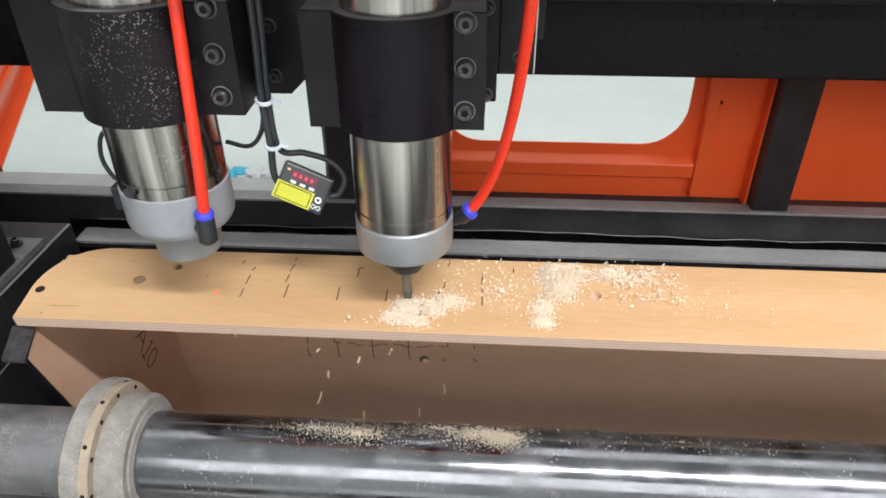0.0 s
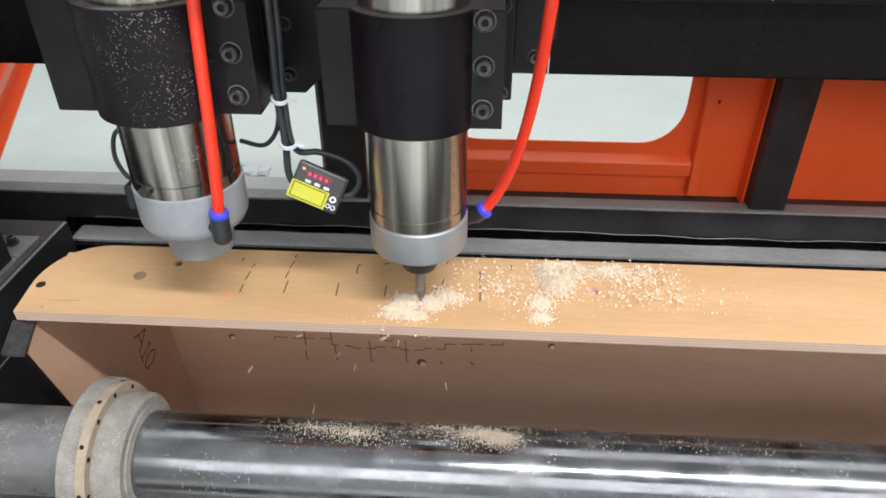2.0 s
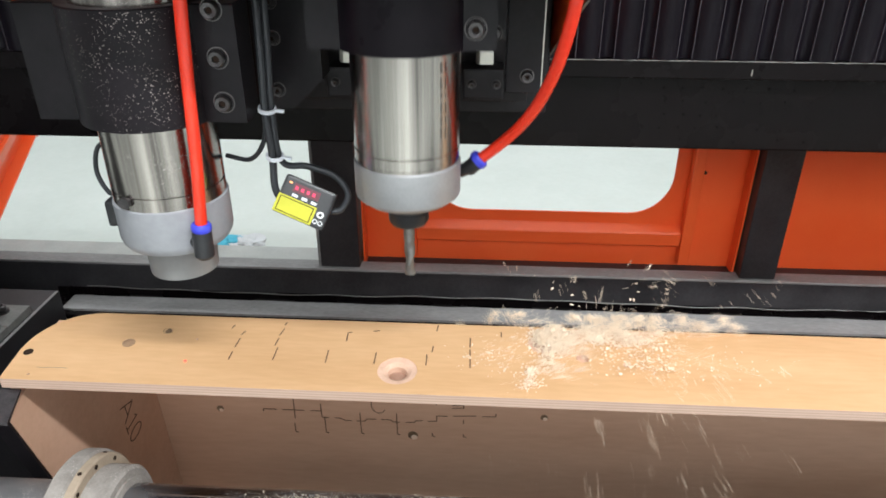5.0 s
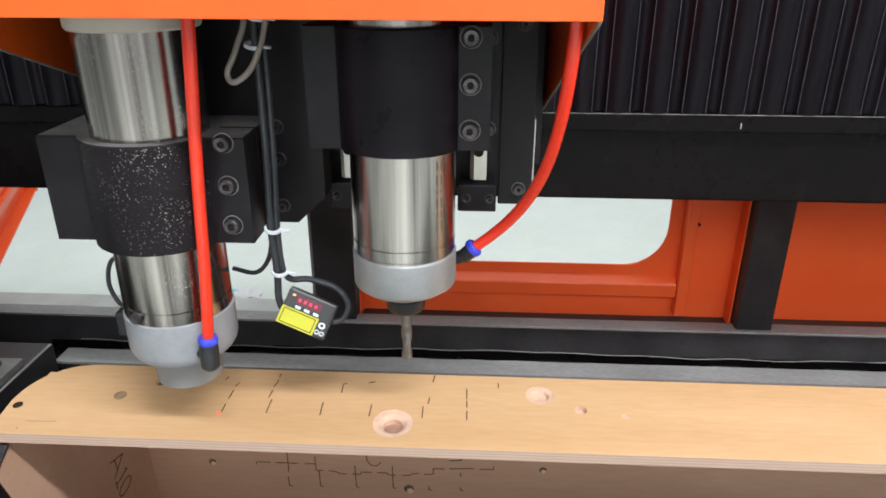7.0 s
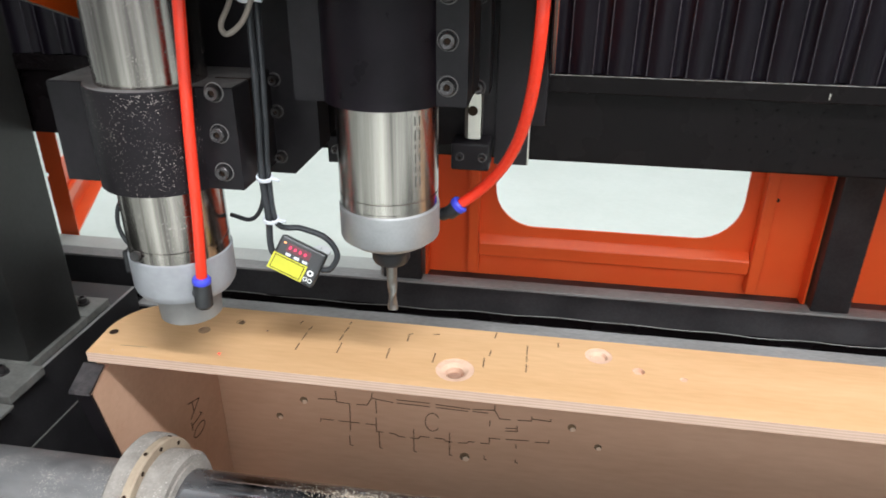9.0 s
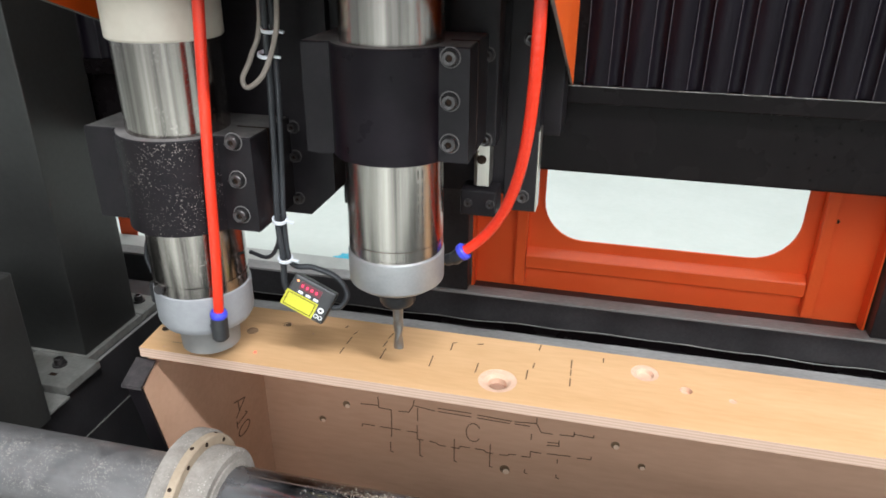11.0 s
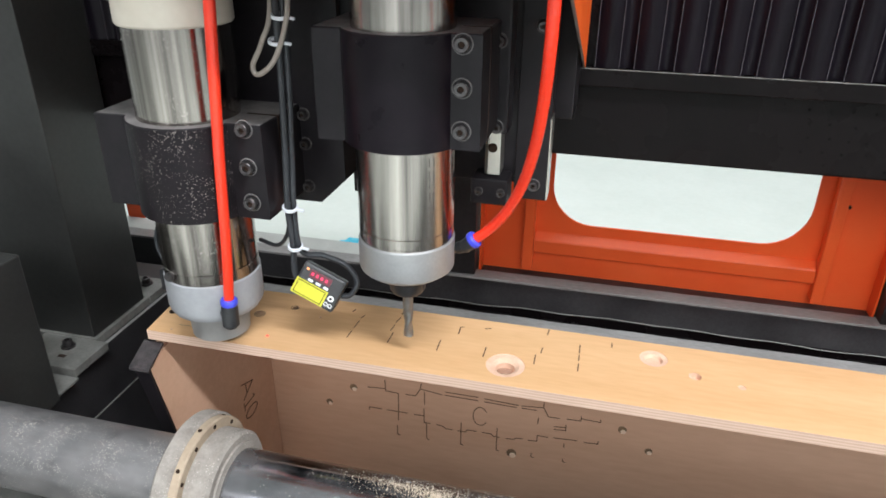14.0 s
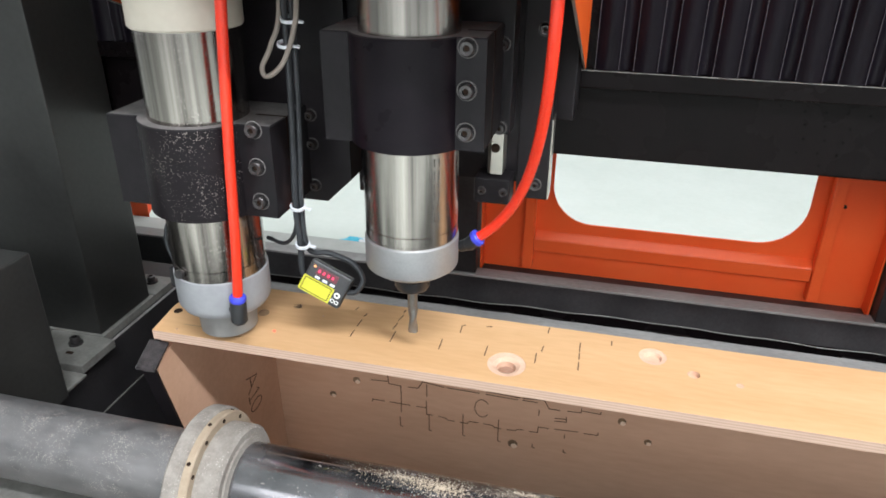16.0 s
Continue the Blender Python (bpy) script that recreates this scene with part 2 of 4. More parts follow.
CYAN = surface("cyan_wrapper", (0.05, 0.50, 0.72), (0.10, 0.62, 0.80), 60, 0.4)
PALE_CORE = surface("pale_hole_wood", (0.78, 0.58, 0.44), (0.86, 0.67, 0.53), 150, 0.8)
PAPER = surface("white_wrapper", (0.75, 0.76, 0.78), (0.82, 0.83, 0.84), 60, 0.6)


# ---------------------------------------------------------------- mesh helpers
def finish(name, bm, material, parent=None, label="", smooth=False, at=None):
    me = bpy.data.meshes.new(name)
    bmesh.ops.recalc_face_normals(bm, faces=bm.faces)
    bm.to_mesh(me)
    bm.free()
    for mm in material if isinstance(material, (list, tuple)) else (material,):
        me.materials.append(mm)
    if smooth:
        me.shade_smooth()
        try:
            me.set_sharp_from_angle(angle=radians(35))
        except Exception:
            pass
    ob = new(name, me)
    if at is not None:
        ob.matrix_basis = at
    if parent:
        ob.parent = parent
    if label:
        tagged(ob, label)
    return ob


def part(name, bm, material, parent, label="", smooth=False, at=None):
    return finish(name, bm, material, parent, label, smooth, at)


def empty(name, m=None):
    ob = new(name)
    ob.empty_display_size = 0.05
    if m is not None:
        ob.matrix_basis = m
    return ob


def block(x0, x1, y0, y1, z0, z1, bevel=0.0, bm=None, seg=2):
    out = bm or bmesh.new()
    r = bmesh.ops.create_cube(out, size=1.0)
    bmesh.ops.scale(out, vec=(x1 - x0, y1 - y0, z1 - z0), verts=r["verts"])
    bmesh.ops.translate(out, vec=((x0 + x1) / 2, (y0 + y1) / 2, (z0 + z1) / 2), verts=r["verts"])
    if bevel:
        edges = {e for v in r["verts"] for e in v.link_edges}
        bmesh.ops.bevel(out, geom=list(edges), offset=bevel, segments=seg, affect="EDGES", profile=0.6)
    return out


def lathe(profile, n=48, bm=None, axis="z", where=(0, 0, 0), closed=False):
    """A turned body from (radius, height) pairs along the axis; radius 0 closes an end."""
    out = bm or bmesh.new()
    turn = {"z": Matrix(), "x": Matrix.Rotation(radians(90), 4, "Y"), "y": Matrix.Rotation(radians(-90), 4, "X")}[axis]
    rings = []
    for r, h in profile:
        if r <= 1e-7:
            rings.append([out.verts.new(Vector(where) + turn @ Vector((0, 0, h)))])
        else:
            rings.append([out.verts.new(Vector(where) + turn @ Vector((r * math.cos(2 * math.pi * k / n), r * math.sin(2 * math.pi * k / n), h))) for k in range(n)])
    pairs = list(zip(rings, rings[1:]))
    if closed:
        pairs.append((rings[-1], rings[0]))
    for a, b in pairs:
        if len(a) == 1 and len(b) == 1:
            continue
        for k in range(n):
            j = (k + 1) % n
            if len(a) == 1:
                out.faces.new((a[0], b[j], b[k]))
            elif len(b) == 1:
                out.faces.new((a[k], a[j], b[0]))
            else:
                out.faces.new((a[k], a[j], b[j], b[k]))
    return out


def prism(outline, h0, h1, axis="z", bm=None):
    """An outline of (u, v) pairs drawn out along an axis: z uses (x, y), x uses (y, z), y uses (x, z)."""
    out = bm or bmesh.new()
    put = {"z": lambda u, v, h: (u, v, h), "x": lambda u, v, h: (h, u, v), "y": lambda u, v, h: (u, h, v)}[axis]
    a = [out.verts.new(put(u, v, h0)) for u, v in outline]
    b = [out.verts.new(put(u, v, h1)) for u, v in outline]
    n = len(outline)
    out.faces.new(a)
    out.faces.new(list(reversed(b)))
    for k in range(n):
        j = (k + 1) % n
        out.faces.new((a[k], b[k], b[j], a[j]))
    return out


def tube(points, r, n=10, bm=None):
    """A round tube along points."""
    out = bm or bmesh.new()
    pts = [Vector(q) for q in points]
    rings, up = [], None
    for i, q in enumerate(pts):
        d = (pts[min(i + 1, len(pts) - 1)] - pts[max(i - 1, 0)]).normalized()
        if up is None:
            up = d.orthogonal().normalized()
        up = (up - d * up.dot(d)).normalized()
        side = d.cross(up)
        rings.append([out.verts.new(q + r * (math.cos(2 * math.pi * k / n) * up + math.sin(2 * math.pi * k / n) * side)) for k in range(n)])
    for a, b in zip(rings, rings[1:]):
        for k in range(n):
            j = (k + 1) % n
            out.faces.new((a[k], a[j], b[j], b[k]))
    out.faces.new(list(reversed(rings[0])))
    out.faces.new(rings[-1])
    return out


def smooth_path(points, n=8):
    """Points of a smooth curve through the given ones."""
    p = [Vector(q) for q in points]
    p = [2 * p[0] - p[1], *p, 2 * p[-1] - p[-2]]
    out = []
    for a, b, c, d in zip(p, p[1:], p[2:], p[3:]):
        for k in range(n):
            t = k / n
            out.append(0.5 * (2 * b + (c - a) * t + (2 * a - 5 * b + 4 * c - d) * t * t + (3 * b - a - 3 * c + d) * t ** 3))
    out.append(p[-2])
    return out


def cut(ob, cutters):
    """Takes the cutters' volumes out of ob for good."""
    for c in cutters:
        mod = ob.modifiers.new("cut", "BOOLEAN")
        mod.operation, mod.object, mod.solver = "DIFFERENCE", c, "EXACT"
    me = bpy.data.meshes.new_from_object(ob.evaluated_get(bpy.context.evaluated_depsgraph_get()))
    ob.modifiers.clear()
    old = ob.data
    ob.data = me
    bpy.data.meshes.remove(old)
    for c in cutters:
        data = c.data
        bpy.data.objects.remove(c)
        bpy.data.meshes.remove(data)


def written(name, text, size, m, material, parent, depth=0.0002):
    """Words as a flat mesh at the pose m."""
    cu = bpy.data.curves.new(name, "FONT")
    cu.body, cu.size, cu.extrude, cu.align_x, cu.align_y = text, size, depth, "CENTER", "CENTER"
    tmp = new(name, cu)
    me = bpy.data.meshes.new_from_object(tmp.evaluated_get(bpy.context.evaluated_depsgraph_get()))
    bpy.data.objects.remove(tmp)
    me.materials.clear()
    me.materials.append(material)
    ob = new(name, me)
    ob.matrix_basis = m
    ob.parent = parent
    return ob


# ---------------------------------------------------------------- the hall
def setting(name, bm, material, label, **k):
    return tagged(finish(name, bm, material, **k), label, "building", kind="structure")


setting("floor", block(-7, 7, -6, 9, FLOOR - 0.1, FLOOR), FLOORM, "pale glossy epoxy workshop floor")
setting("ceiling", block(-7, 7, -6, 9, CEIL, CEIL + 0.1), CEILM, "white workshop ceiling")
setting("wall_north", block(-7, 7, 9, 9.15, FLOOR, CEIL), WALLM, "light grey painted hall wall")
setting("wall_south", block(-7, 7, -6.15, -6, FLOOR, CEIL), WALLM, "light grey painted hall wall")
setting("wall_west", block(-7.15, -7, -6, 9, FLOOR, CEIL), WALLM, "light grey painted hall wall")
setting("wall_east", block(7, 7.15, -6, 9, FLOOR, CEIL), WALLM, "light grey painted hall wall")

# ---------------------------------------------------------------- machine frame
YP = 0.62
frame_thing = tagged(empty("machine_frame", pose(0, 0.58, -0.2)), "black painted welded steel machine frame with dusty rails", "machine frame")


def fpart(name, bm, material, label="", **k):
    ob = part(name, bm, material, frame_thing, label, **k)
    ob.matrix_parent_inverse = frame_thing.matrix_basis.inverted()
    return ob


# lower rear rail: upright face, pale cap on top, ledge at its foot
fpart("rear_rail", block(-1.6, 2.2, 0.560, 0.64, -0.42, -0.195, 0.003), FRAME)
fpart("rail_cap", block(-1.6, 2.2, 0.557, 0.590, -0.1945, -0.190, 0.001), FRAME_DUST, "dusty pale top of the rail")
fpart("rail_cap", block(-0.876, -0.1405, 0.5905, 0.64, -0.1945, -0.190, 0.001), surface("pale_rail_top", (0.42, 0.43, 0.41), (0.56, 0.57, 0.545), 14, 0.55, fine=18), "paler top of the rail in the open bay")
fpart("post", block(-0.134, -0.060, 0.565, 0.62, -0.19, 0.9, 0.002), FRAME)
fpart("post_trim", block(-0.140, -0.1345, 0.570, 0.60, -0.19, 0.9, 0.001), FRAME_DUST)
fpart("post", block(0.642, 0.706, 0.565, 0.62, -0.19, 0.9, 0.002), FRAME)
fpart("post", block(1.42, 1.49, 0.565, 0.62, -0.19, 0.9, 0.002), FRAME)
fpart("post", block(-0.95, -0.876, 0.565, 0.62, -0.19, 0.9, 0.002), FRAME)
# Shade behind the grey strip is put into the near-black colour of ledge and band.
fpart("inner_ledge", block(-0.66, 2.2, 0.497, 0.560, -0.30, -0.262, 0.002), BEAM)
fpart("painted_shadow_band", block(-0.66, 2.2, 0.5580, 0.5598, -0.262, -0.2485), BEAM)
fpart("seam_bead", tube(smooth_path([(x, 0.5580 + 0.0006 * math.sin(9 * x) + 0.0008 * math.sin(31 * x), -0.2478 + 0.0022 * math.sin(7 * x) + 0.0012 * math.sin(41 * x)) for x in [-0.6 + 0.04 * k for k in range(69)]], 3), 0.0010, 6), PLATE_G, "uneven bead of sealant", smooth=True)
edge = [(x, 0.5430 + 0.0022 * noise.noise(Vector((x * 14, 0, 0))) + 0.0012 * noise.noise(Vector((x * 60, 5, 0)))) for x in [2.2 - 0.015 * k for k in range(189)]]
fpart("ledge_strip", prism([(-0.62, 0.4955), (2.2, 0.4955), *edge], -0.262, -0.2570), FRAME_DUST, "dust covered grey strip")
# Near-black to carry the shadow below the strip's front edge.
fpart("inner_wall", block(-0.66, 2.2, 0.484, 0.4965, -0.62, -0.2625, 0.001), BEAM)
# left side of the bed
fpart("side_ledge", block(-1.1, -0.600, -0.40, 0.475, -0.62, -0.205, 0.003), FRAME)
fpart("side_ledge_edge", block(-0.6035, -0.5985, -0.40, 0.47, -0.2052, -0.2035, 0.0005), FRAME_DUST, "thin pale edge")
fpart("side_weld", block(-0.600, -0.5985, -0.30, 0.40, -0.3115, -0.3090), PLATE_G, "pale scratched line")
# Tray's front half and the rail are unseen, added to darken reflections in the steel.
fpart("bed_tray", block(-0.60, 2.2, -0.95, 0.484, -0.66, -0.62), FRAME)
fpart("unseen_front_rail", block(-1.1, 2.2, -1.05, -0.95, -0.84, -0.42, 0.003), FRAME)

# left column on its foot plates
column = tagged(empty("gantry_column", pose(-0.75, 0.25, -0.205)), "black sheet steel gantry column bolted to foot plates", "column")


def cpart(name, bm, material, parent=column, **k):
    ob = part(name, bm, material, parent, **k)
    ob.matrix_parent_inverse = column.matrix_basis.inverted()
    return ob


cpart("column_box", block(-0.95, -0.612, 0.197, 0.328, -0.190, 0.95, 0.002), COLUMN)
cpart("foot_plate", block(-0.97, -0.606, 0.192, 0.334, -0.205, -0.190, 0.002), PLATE_G)
cpart("foot_lug", block(-0.70, -0.584, 0.114, 0.1915, -0.2050, -0.190, 0.002), PLATE_G)
cpart("packing_plate", block(-0.70, -0.575, 0.066, 0.1100, -0.2045, -0.2000, 0.001), PLATE_G)
cpart("foot_lug", block(-0.70, -0.606, 0.336, 0.400, -0.2050, -0.190, 0.002), PLATE_G)
cpart("column_base", block(-1.05, -0.566, -0.20, 0.061, -0.204, 0.033, 0.003), COLUMN)
for bx, by in ((-0.635, 0.1646), (-0.640, 0.376)):
    cpart("foot_bolt", lathe([(0, 0), (0.011, 0), (0.011, 0.003), (0.0075, 0.003), (0.0075, 0.012), (0.0042, 0.013), (0.0042, 0.008), (0, 0.008)], 20, where=(bx, by, -0.190)), BOLT, smooth=True)

cpart("slot_hole", block(-0.633, -0.621, 0.137, 0.1435, -0.1905, -0.1895), HOLE)

# ---------------------------------------------------------------- orange rear doors
def rounded(x0, x1, z0, z1, r, n=8):
    out = []
    for cx, cz, a in ((x1 - r, z1 - r, 0), (x0 + r, z1 - r, 90), (x0 + r, z0 + r, 180), (x1 - r, z0 + r, 270)):
        for k in range(n + 1):
            t = radians(a + 90 * k / n)
            out.append((cx + r * math.cos(t), cz + r * math.sin(t)))
    return out


def rear_door(x0, x1, wx0, wx1, wz0, wz1):
    door = tagged(empty("rear_door", pose((x0 + x1) / 2, YP, -0.19)), "orange powder-coated sheet metal door with a rounded window opening", "machine door", "orange rear doors")
    inv = door.matrix_basis.inverted()

    def dp(name, bm, **k):
        ob = part(name, bm, ORANGE, door, **k)
        ob.matrix_parent_inverse = inv
        return ob

    sheet = dp("sheet", block(x0, x1, YP, YP + 0.004, -0.205, 0.72))
    hole = finish("window_cutter", prism(rounded(wx0, wx1, wz0, wz1, 0.075), YP - 0.05, YP + 0.05, "y"), ORANGE)
    cut(sheet, [hole])
    dp("lower_rib", prism([(YP, wz0 - 0.020), (YP - 0.016, wz0 - 0.030), (YP - 0.018, wz0 - 0.033), (YP - 0.018, wz0 - 0.056), (YP - 0.016, wz0 - 0.058), (YP, wz0 - 0.058)], wx0 - 0.027, wx1 + 0.023, "x"))
    dp("side_rib", block(wx1 + 0.024, wx1 + 0.044, YP - 0.024, YP, -0.182, 0.70, 0.003))
    dp("side_rib", block(wx0 - 0.048, wx0 - 0.028, YP - 0.022, YP, -0.182, 0.70, 0.003))
    dp("rim", block(x0, x0 + 0.004, YP - 0.03, YP, -0.205, 0.72, 0.001))
    dp("rim", block(x1 - 0.004, x1, YP - 0.03, YP, -0.205, 0.72, 0.001))
    dp("rim", block(x0, x1, YP - 0.03, YP, -0.208, -0.203, 0.001))
    for bz in (-0.005, 0.3):
        part("rivet", lathe([(0, -0.003), (0.003, -0.003), (0.0035, 0), (0, 0)], 12, axis="y", where=(wx1 + 0.052, YP, bz)), BLACK, door).matrix_parent_inverse = inv
    return door


rear_door(-0.057, 0.640, 0.072, 0.512, -0.089, 0.42)
rear_door(0.708, 1.418, 1.02, 1.34, 0.06, 0.42)

# an open door leaf, swung out behind the machine
leaf = tagged(empty("open_door", pose(-0.862, 0.64, -0.19)), "orange door leaf swung open behind the machine frame", "machine door")
turn = pose(-0.862, 0.640, 0, 0, 0, 113.5)
for nm, b in (("sheet", block(0, 0.70, 0, 0.004, -0.19, -0.06)), ("stile", block(0.0, 0.10, 0, 0.004, -0.05, 0.72)), ("stile", block(0.60, 0.70, 0, 0.004, -0.05, 0.72)), ("rim", block(0, 0.70, -0.03, 0, -0.192, -0.188)), ("rib", block(0.06, 0.64, -0.012, 0, -0.145, -0.12, 0.003)), ("rim", block(0.696, 0.70, -0.03, 0, -0.2, 0.72)), ("rim", block(0, 0.004, -0.03, 0, -0.2, 0.72))):
    ob = part(nm, b, ORANGE, leaf)
    ob.matrix_parent_inverse = leaf.matrix_basis.inverted()
    ob.matrix_basis = turn

# ---------------------------------------------------------------- gantry beam and bellows
beam = tagged(empty("gantry_beam", pose(0.4, 0.40, 0.137)), "black painted steel gantry beam with small drilled holes", "gantry beam")


def bpart(name, bm, material, label="", **k):
    ob = part(name, bm, material, beam, label, **k)
    ob.matrix_parent_inverse = beam.matrix_basis.inverted()
    return ob


bpart("beam_body", block(-1.25, 2.0, 0.340, 0.50, 0.137, 0.80, 0.003), BEAM)
bpart("upper_flange", block(-1.25, 2.0, 0.325, 0.340, 0.236, 0.259, 0.0015), BEAM)
holes = bmesh.new()
rng = random.Random(4)
for gx in (0.10, 0.118, 0.40, 0.425, 0.45, 0.475, 0.50, 0.53, 0.56, 0.59):
    for gz in (0.150, 0.166, 0.184, 0.203, 0.221):
        if rng.random() < 0.75:
            lathe([(0, -0.0004), (0.0018, -0.0004), (0.0018, 0.001), (0, 0.001)], 8, bm=holes, axis="y", where=(gx + rng.uniform(-0.004, 0.004), 0.340, gz + rng.uniform(-0.002, 0.002)))
tagged(bpart("drilled_holes", holes, VOID), kind="stuff")
bpart("pale_flange_edge", block(0.112, 2.0, 0.3246, 0.3254, 0.2583, 0.2593), PLATE_G, "thin pale edge of the flange")
bpart("scratch", block(0.4995, 0.5008, 0.3243, 0.3252, 0.241, 0.249), RAIL, "bright scratch")


def bellows(name, x0, x1, wide=0.0300, narrow=0.0185):
    """Wide pleats that bulge to the front and narrow ones that fall back, a pale seam at each fold."""
    thing = tagged(empty(name, pose((x0 + x1) / 2, 0.345, 0.262)), "black pleated bellows cover with pale seam edges", "bellows", "gantry bellows")
    inv = thing.matrix_basis.inverted()
    pitch = wide + narrow
    for k in range(int((x1 - x0) / pitch)):
        a = x0 + k * pitch
        front = [(a + wide * j / 8, 0.3290 - 0.0065 * math.sin(math.pi * j / 8)) for j in range(9)]
        back = [(a + wide + narrow * j / 6, 0.3290 + 0.0060 * math.sin(math.pi * j / 6)) for j in range(1, 7)]
        part("pleat", prism([*front, *back, (a + pitch, 0.356), (a, 0.356)], 0.2600, 0.80), BELLOWS, thing, smooth=True).matrix_parent_inverse = inv
        for q in (0.0, wide):
            part("seam", block(a + q - 0.0005, a + q + 0.0005, 0.3272, 0.3292, 0.2598, 0.80), BELLOWS_RIM, thing).matrix_parent_inverse = inv
    return thing


bellows("bellows", 0.1325, 1.30)
bellows("bellows", -1.0, -0.34)


# ---------------------------------------------------------------- pipe with flanged collar
def along_x(name, profile, material, parent, inv, label="", n=64):
    ob = part(name, lathe(profile, n, axis="x", where=(0, PIPE_Y, PIPE_Z)), material, parent, label, smooth=True)
    ob.matrix_parent_inverse = inv
    return ob


PIPE_Y, PIPE_Z, PIPE_R = -0.120, -0.106, 0.045
pipe = tagged(empty("roller_pipe", pose(0.2, PIPE_Y, PIPE_Z - PIPE_R)), "polished chrome pipe powdered with sawdust, with a flanged collar", "roller")
inv = pipe.matrix_basis.inverted()
along_x("tube", [(0, -0.220), (PIPE_R, -0.220), (PIPE_R, 1.8), (0, 1.8)], CHROME, pipe, inv)
along_x("stub", [(0, -1.0), (PIPE_R - 0.0005, -1.0), (PIPE_R - 0.0005, -0.2205), (0, -0.2205)], CHROME_DUST, pipe, inv, "pipe end thick with sawdust")
along_x("flange", [(PIPE_R, -0.2280), (0.074, -0.2280), (0.0765, -0.2255), (0.0765, -0.2115), (0.074, -0.2095), (PIPE_R, -0.2095)], COLLAR, pipe, inv, "dust-coated flange disc")
along_x("flange_face", [(0.060, -0.2097), (0.0735, -0.2097), (0.0735, -0.2025), (0.072, -0.2010), (0.060, -0.2010)], COLLAR_RIM, pipe, inv, "bare tan flange face")
along_x("collar", [(PIPE_R, -0.2100), (0.0625, -0.2100), (0.0625, -0.178), (0.059, -0.1745), (PIPE_R, -0.1745)], COLLAR, pipe, inv, "dust-coated collar")
for k in range(12):
    a = radians(15 + 30 * k)
    part("screw_hole", lathe([(0, 0), (0.0024, 0), (0.0024, 0.0012), (0, 0.0012)], 10, axis="x", where=(-0.2016, PIPE_Y + 0.0675 * math.cos(a), PIPE_Z + 0.0675 * math.sin(a))), HOLE, pipe).matrix_parent_inverse = inv
for k in range(10):
    a = radians(36 * k)
    part("rim_hole", lathe([(0, -0.0008), (0.0022, -0.0008), (0.0022, 0.0004), (0, 0.0004)], 8, axis="z"), HOLE, pipe, at=pose(-0.2060, PIPE_Y, PIPE_Z) @ Matrix.Rotation(a, 4, "X") @ pose(0, 0, 0.0737)).matrix_parent_inverse = inv
along_x("ring_seam", [(PIPE_R, -0.1744), (0.052, -0.1744), (0.052, -0.172), (PIPE_R, -0.171)], COLLAR, pipe, inv)

# support rail under the pipe
rail_t = tagged(empty("pipe_rail", pose(0.2, -0.16, -0.22)), "grey steel rail with painted dark reflections beneath the pipe", "rail")
inv = rail_t.matrix_basis.inverted()
for nm, b, mm in (("rail_body", block(-1.0, 1.8, -0.235, -0.110, -0.215, -0.170, 0.003), PLATE_G), ("rail_lip", block(-1.0, 1.8, -0.240, -0.215, -0.170, -0.160, 0.002), RAIL)):
    part(nm, b, mm, rail_t).matrix_parent_inverse = inv
# Dark bars painted on to imitate marks seen in a second reflection.
for x in (-0.62, -0.56, -0.53, -0.47, -0.44, -0.41, -0.37, -0.34):
    part("painted_reflection_bar", block(x, x + 0.018, -0.2405, -0.2398, -0.205, -0.180), BURN, rail_t).matrix_parent_inverse = inv

# ---------------------------------------------------------------- plywood box on the rotary axis
AXIS_Y, AXIS_Z = -0.0188, -0.2571
TILT = [(0.0, 6.30), (0.5, 6.45), (1.0, 6.05), (1.5, 5.10), (2.0, 4.50), (2.5, 4.15), (3.0, 4.10), (3.5, 4.02), (4.5, 3.98), (5.0, 3.95), (5.2, 3.95), (7.3, 4.70), (7.5, 4.70), (7.75, 2.4), (8.0, 0.55), (8.5, 0.50), (9.5, 0.62), (10.0, 0.74), (12.5, 0.80), (13.5, 0.90), (14.5, 0.95), (15.0, 1.00), (15.5, 1.62), (16.0, 2.66)]
ply = tagged(empty("plywood_box", pose(0, AXIS_Y, AXIS_Z)), "pale plywood box with milled holes and burnt outlines", "plywood box")
INV = pose(0, AXIS_Y, AXIS_Z).inverted()


def wood(name, bm, material, label="", parent=None, **k):
    ob = part(name, bm, material, parent or ply, label, **k)
    if not parent:
        ob.matrix_parent_inverse = INV
    return ob


def tilt(t):
    for (a, u), (b, v) in zip(TILT, TILT[1:]):
        if t <= b:
            return u + (v - u) * (t - a) / (b - a)
    return TILT[-1][1]


def box_pose(t):
    return pose(0, AXIS_Y, AXIS_Z, tilt(t), 0, 0)


PF, PB, PT = -0.0085, 0.1080, 0.0125      # plate front, back, thickness
curve = [(-0.3345, PF), (2.0, PF), (2.0, PB), (-0.268, PB)]
for k in range(1, 13):
    a = k / 12
    curve.append((-0.268 - 0.0700 * math.sin(a * math.pi / 2) - 0.0 * a, PB - 0.068 * (1 - math.cos(a * math.pi / 2)) ** 1.1))
top = prism(curve, -PT, 0.0)
for f in top.faces:
    f.material_index = 1 if abs(f.normal.z) < 0.5 else 0
bmesh.ops.recalc_face_normals(top, faces=top.faces)
for f in top.faces:
    f.normal_update()
    f.material_index = 1 if abs(f.normal.z) < 0.5 else 0
plate = wood("top_plate", top, [PLY, PLY_EDGE, CUTWOOD])


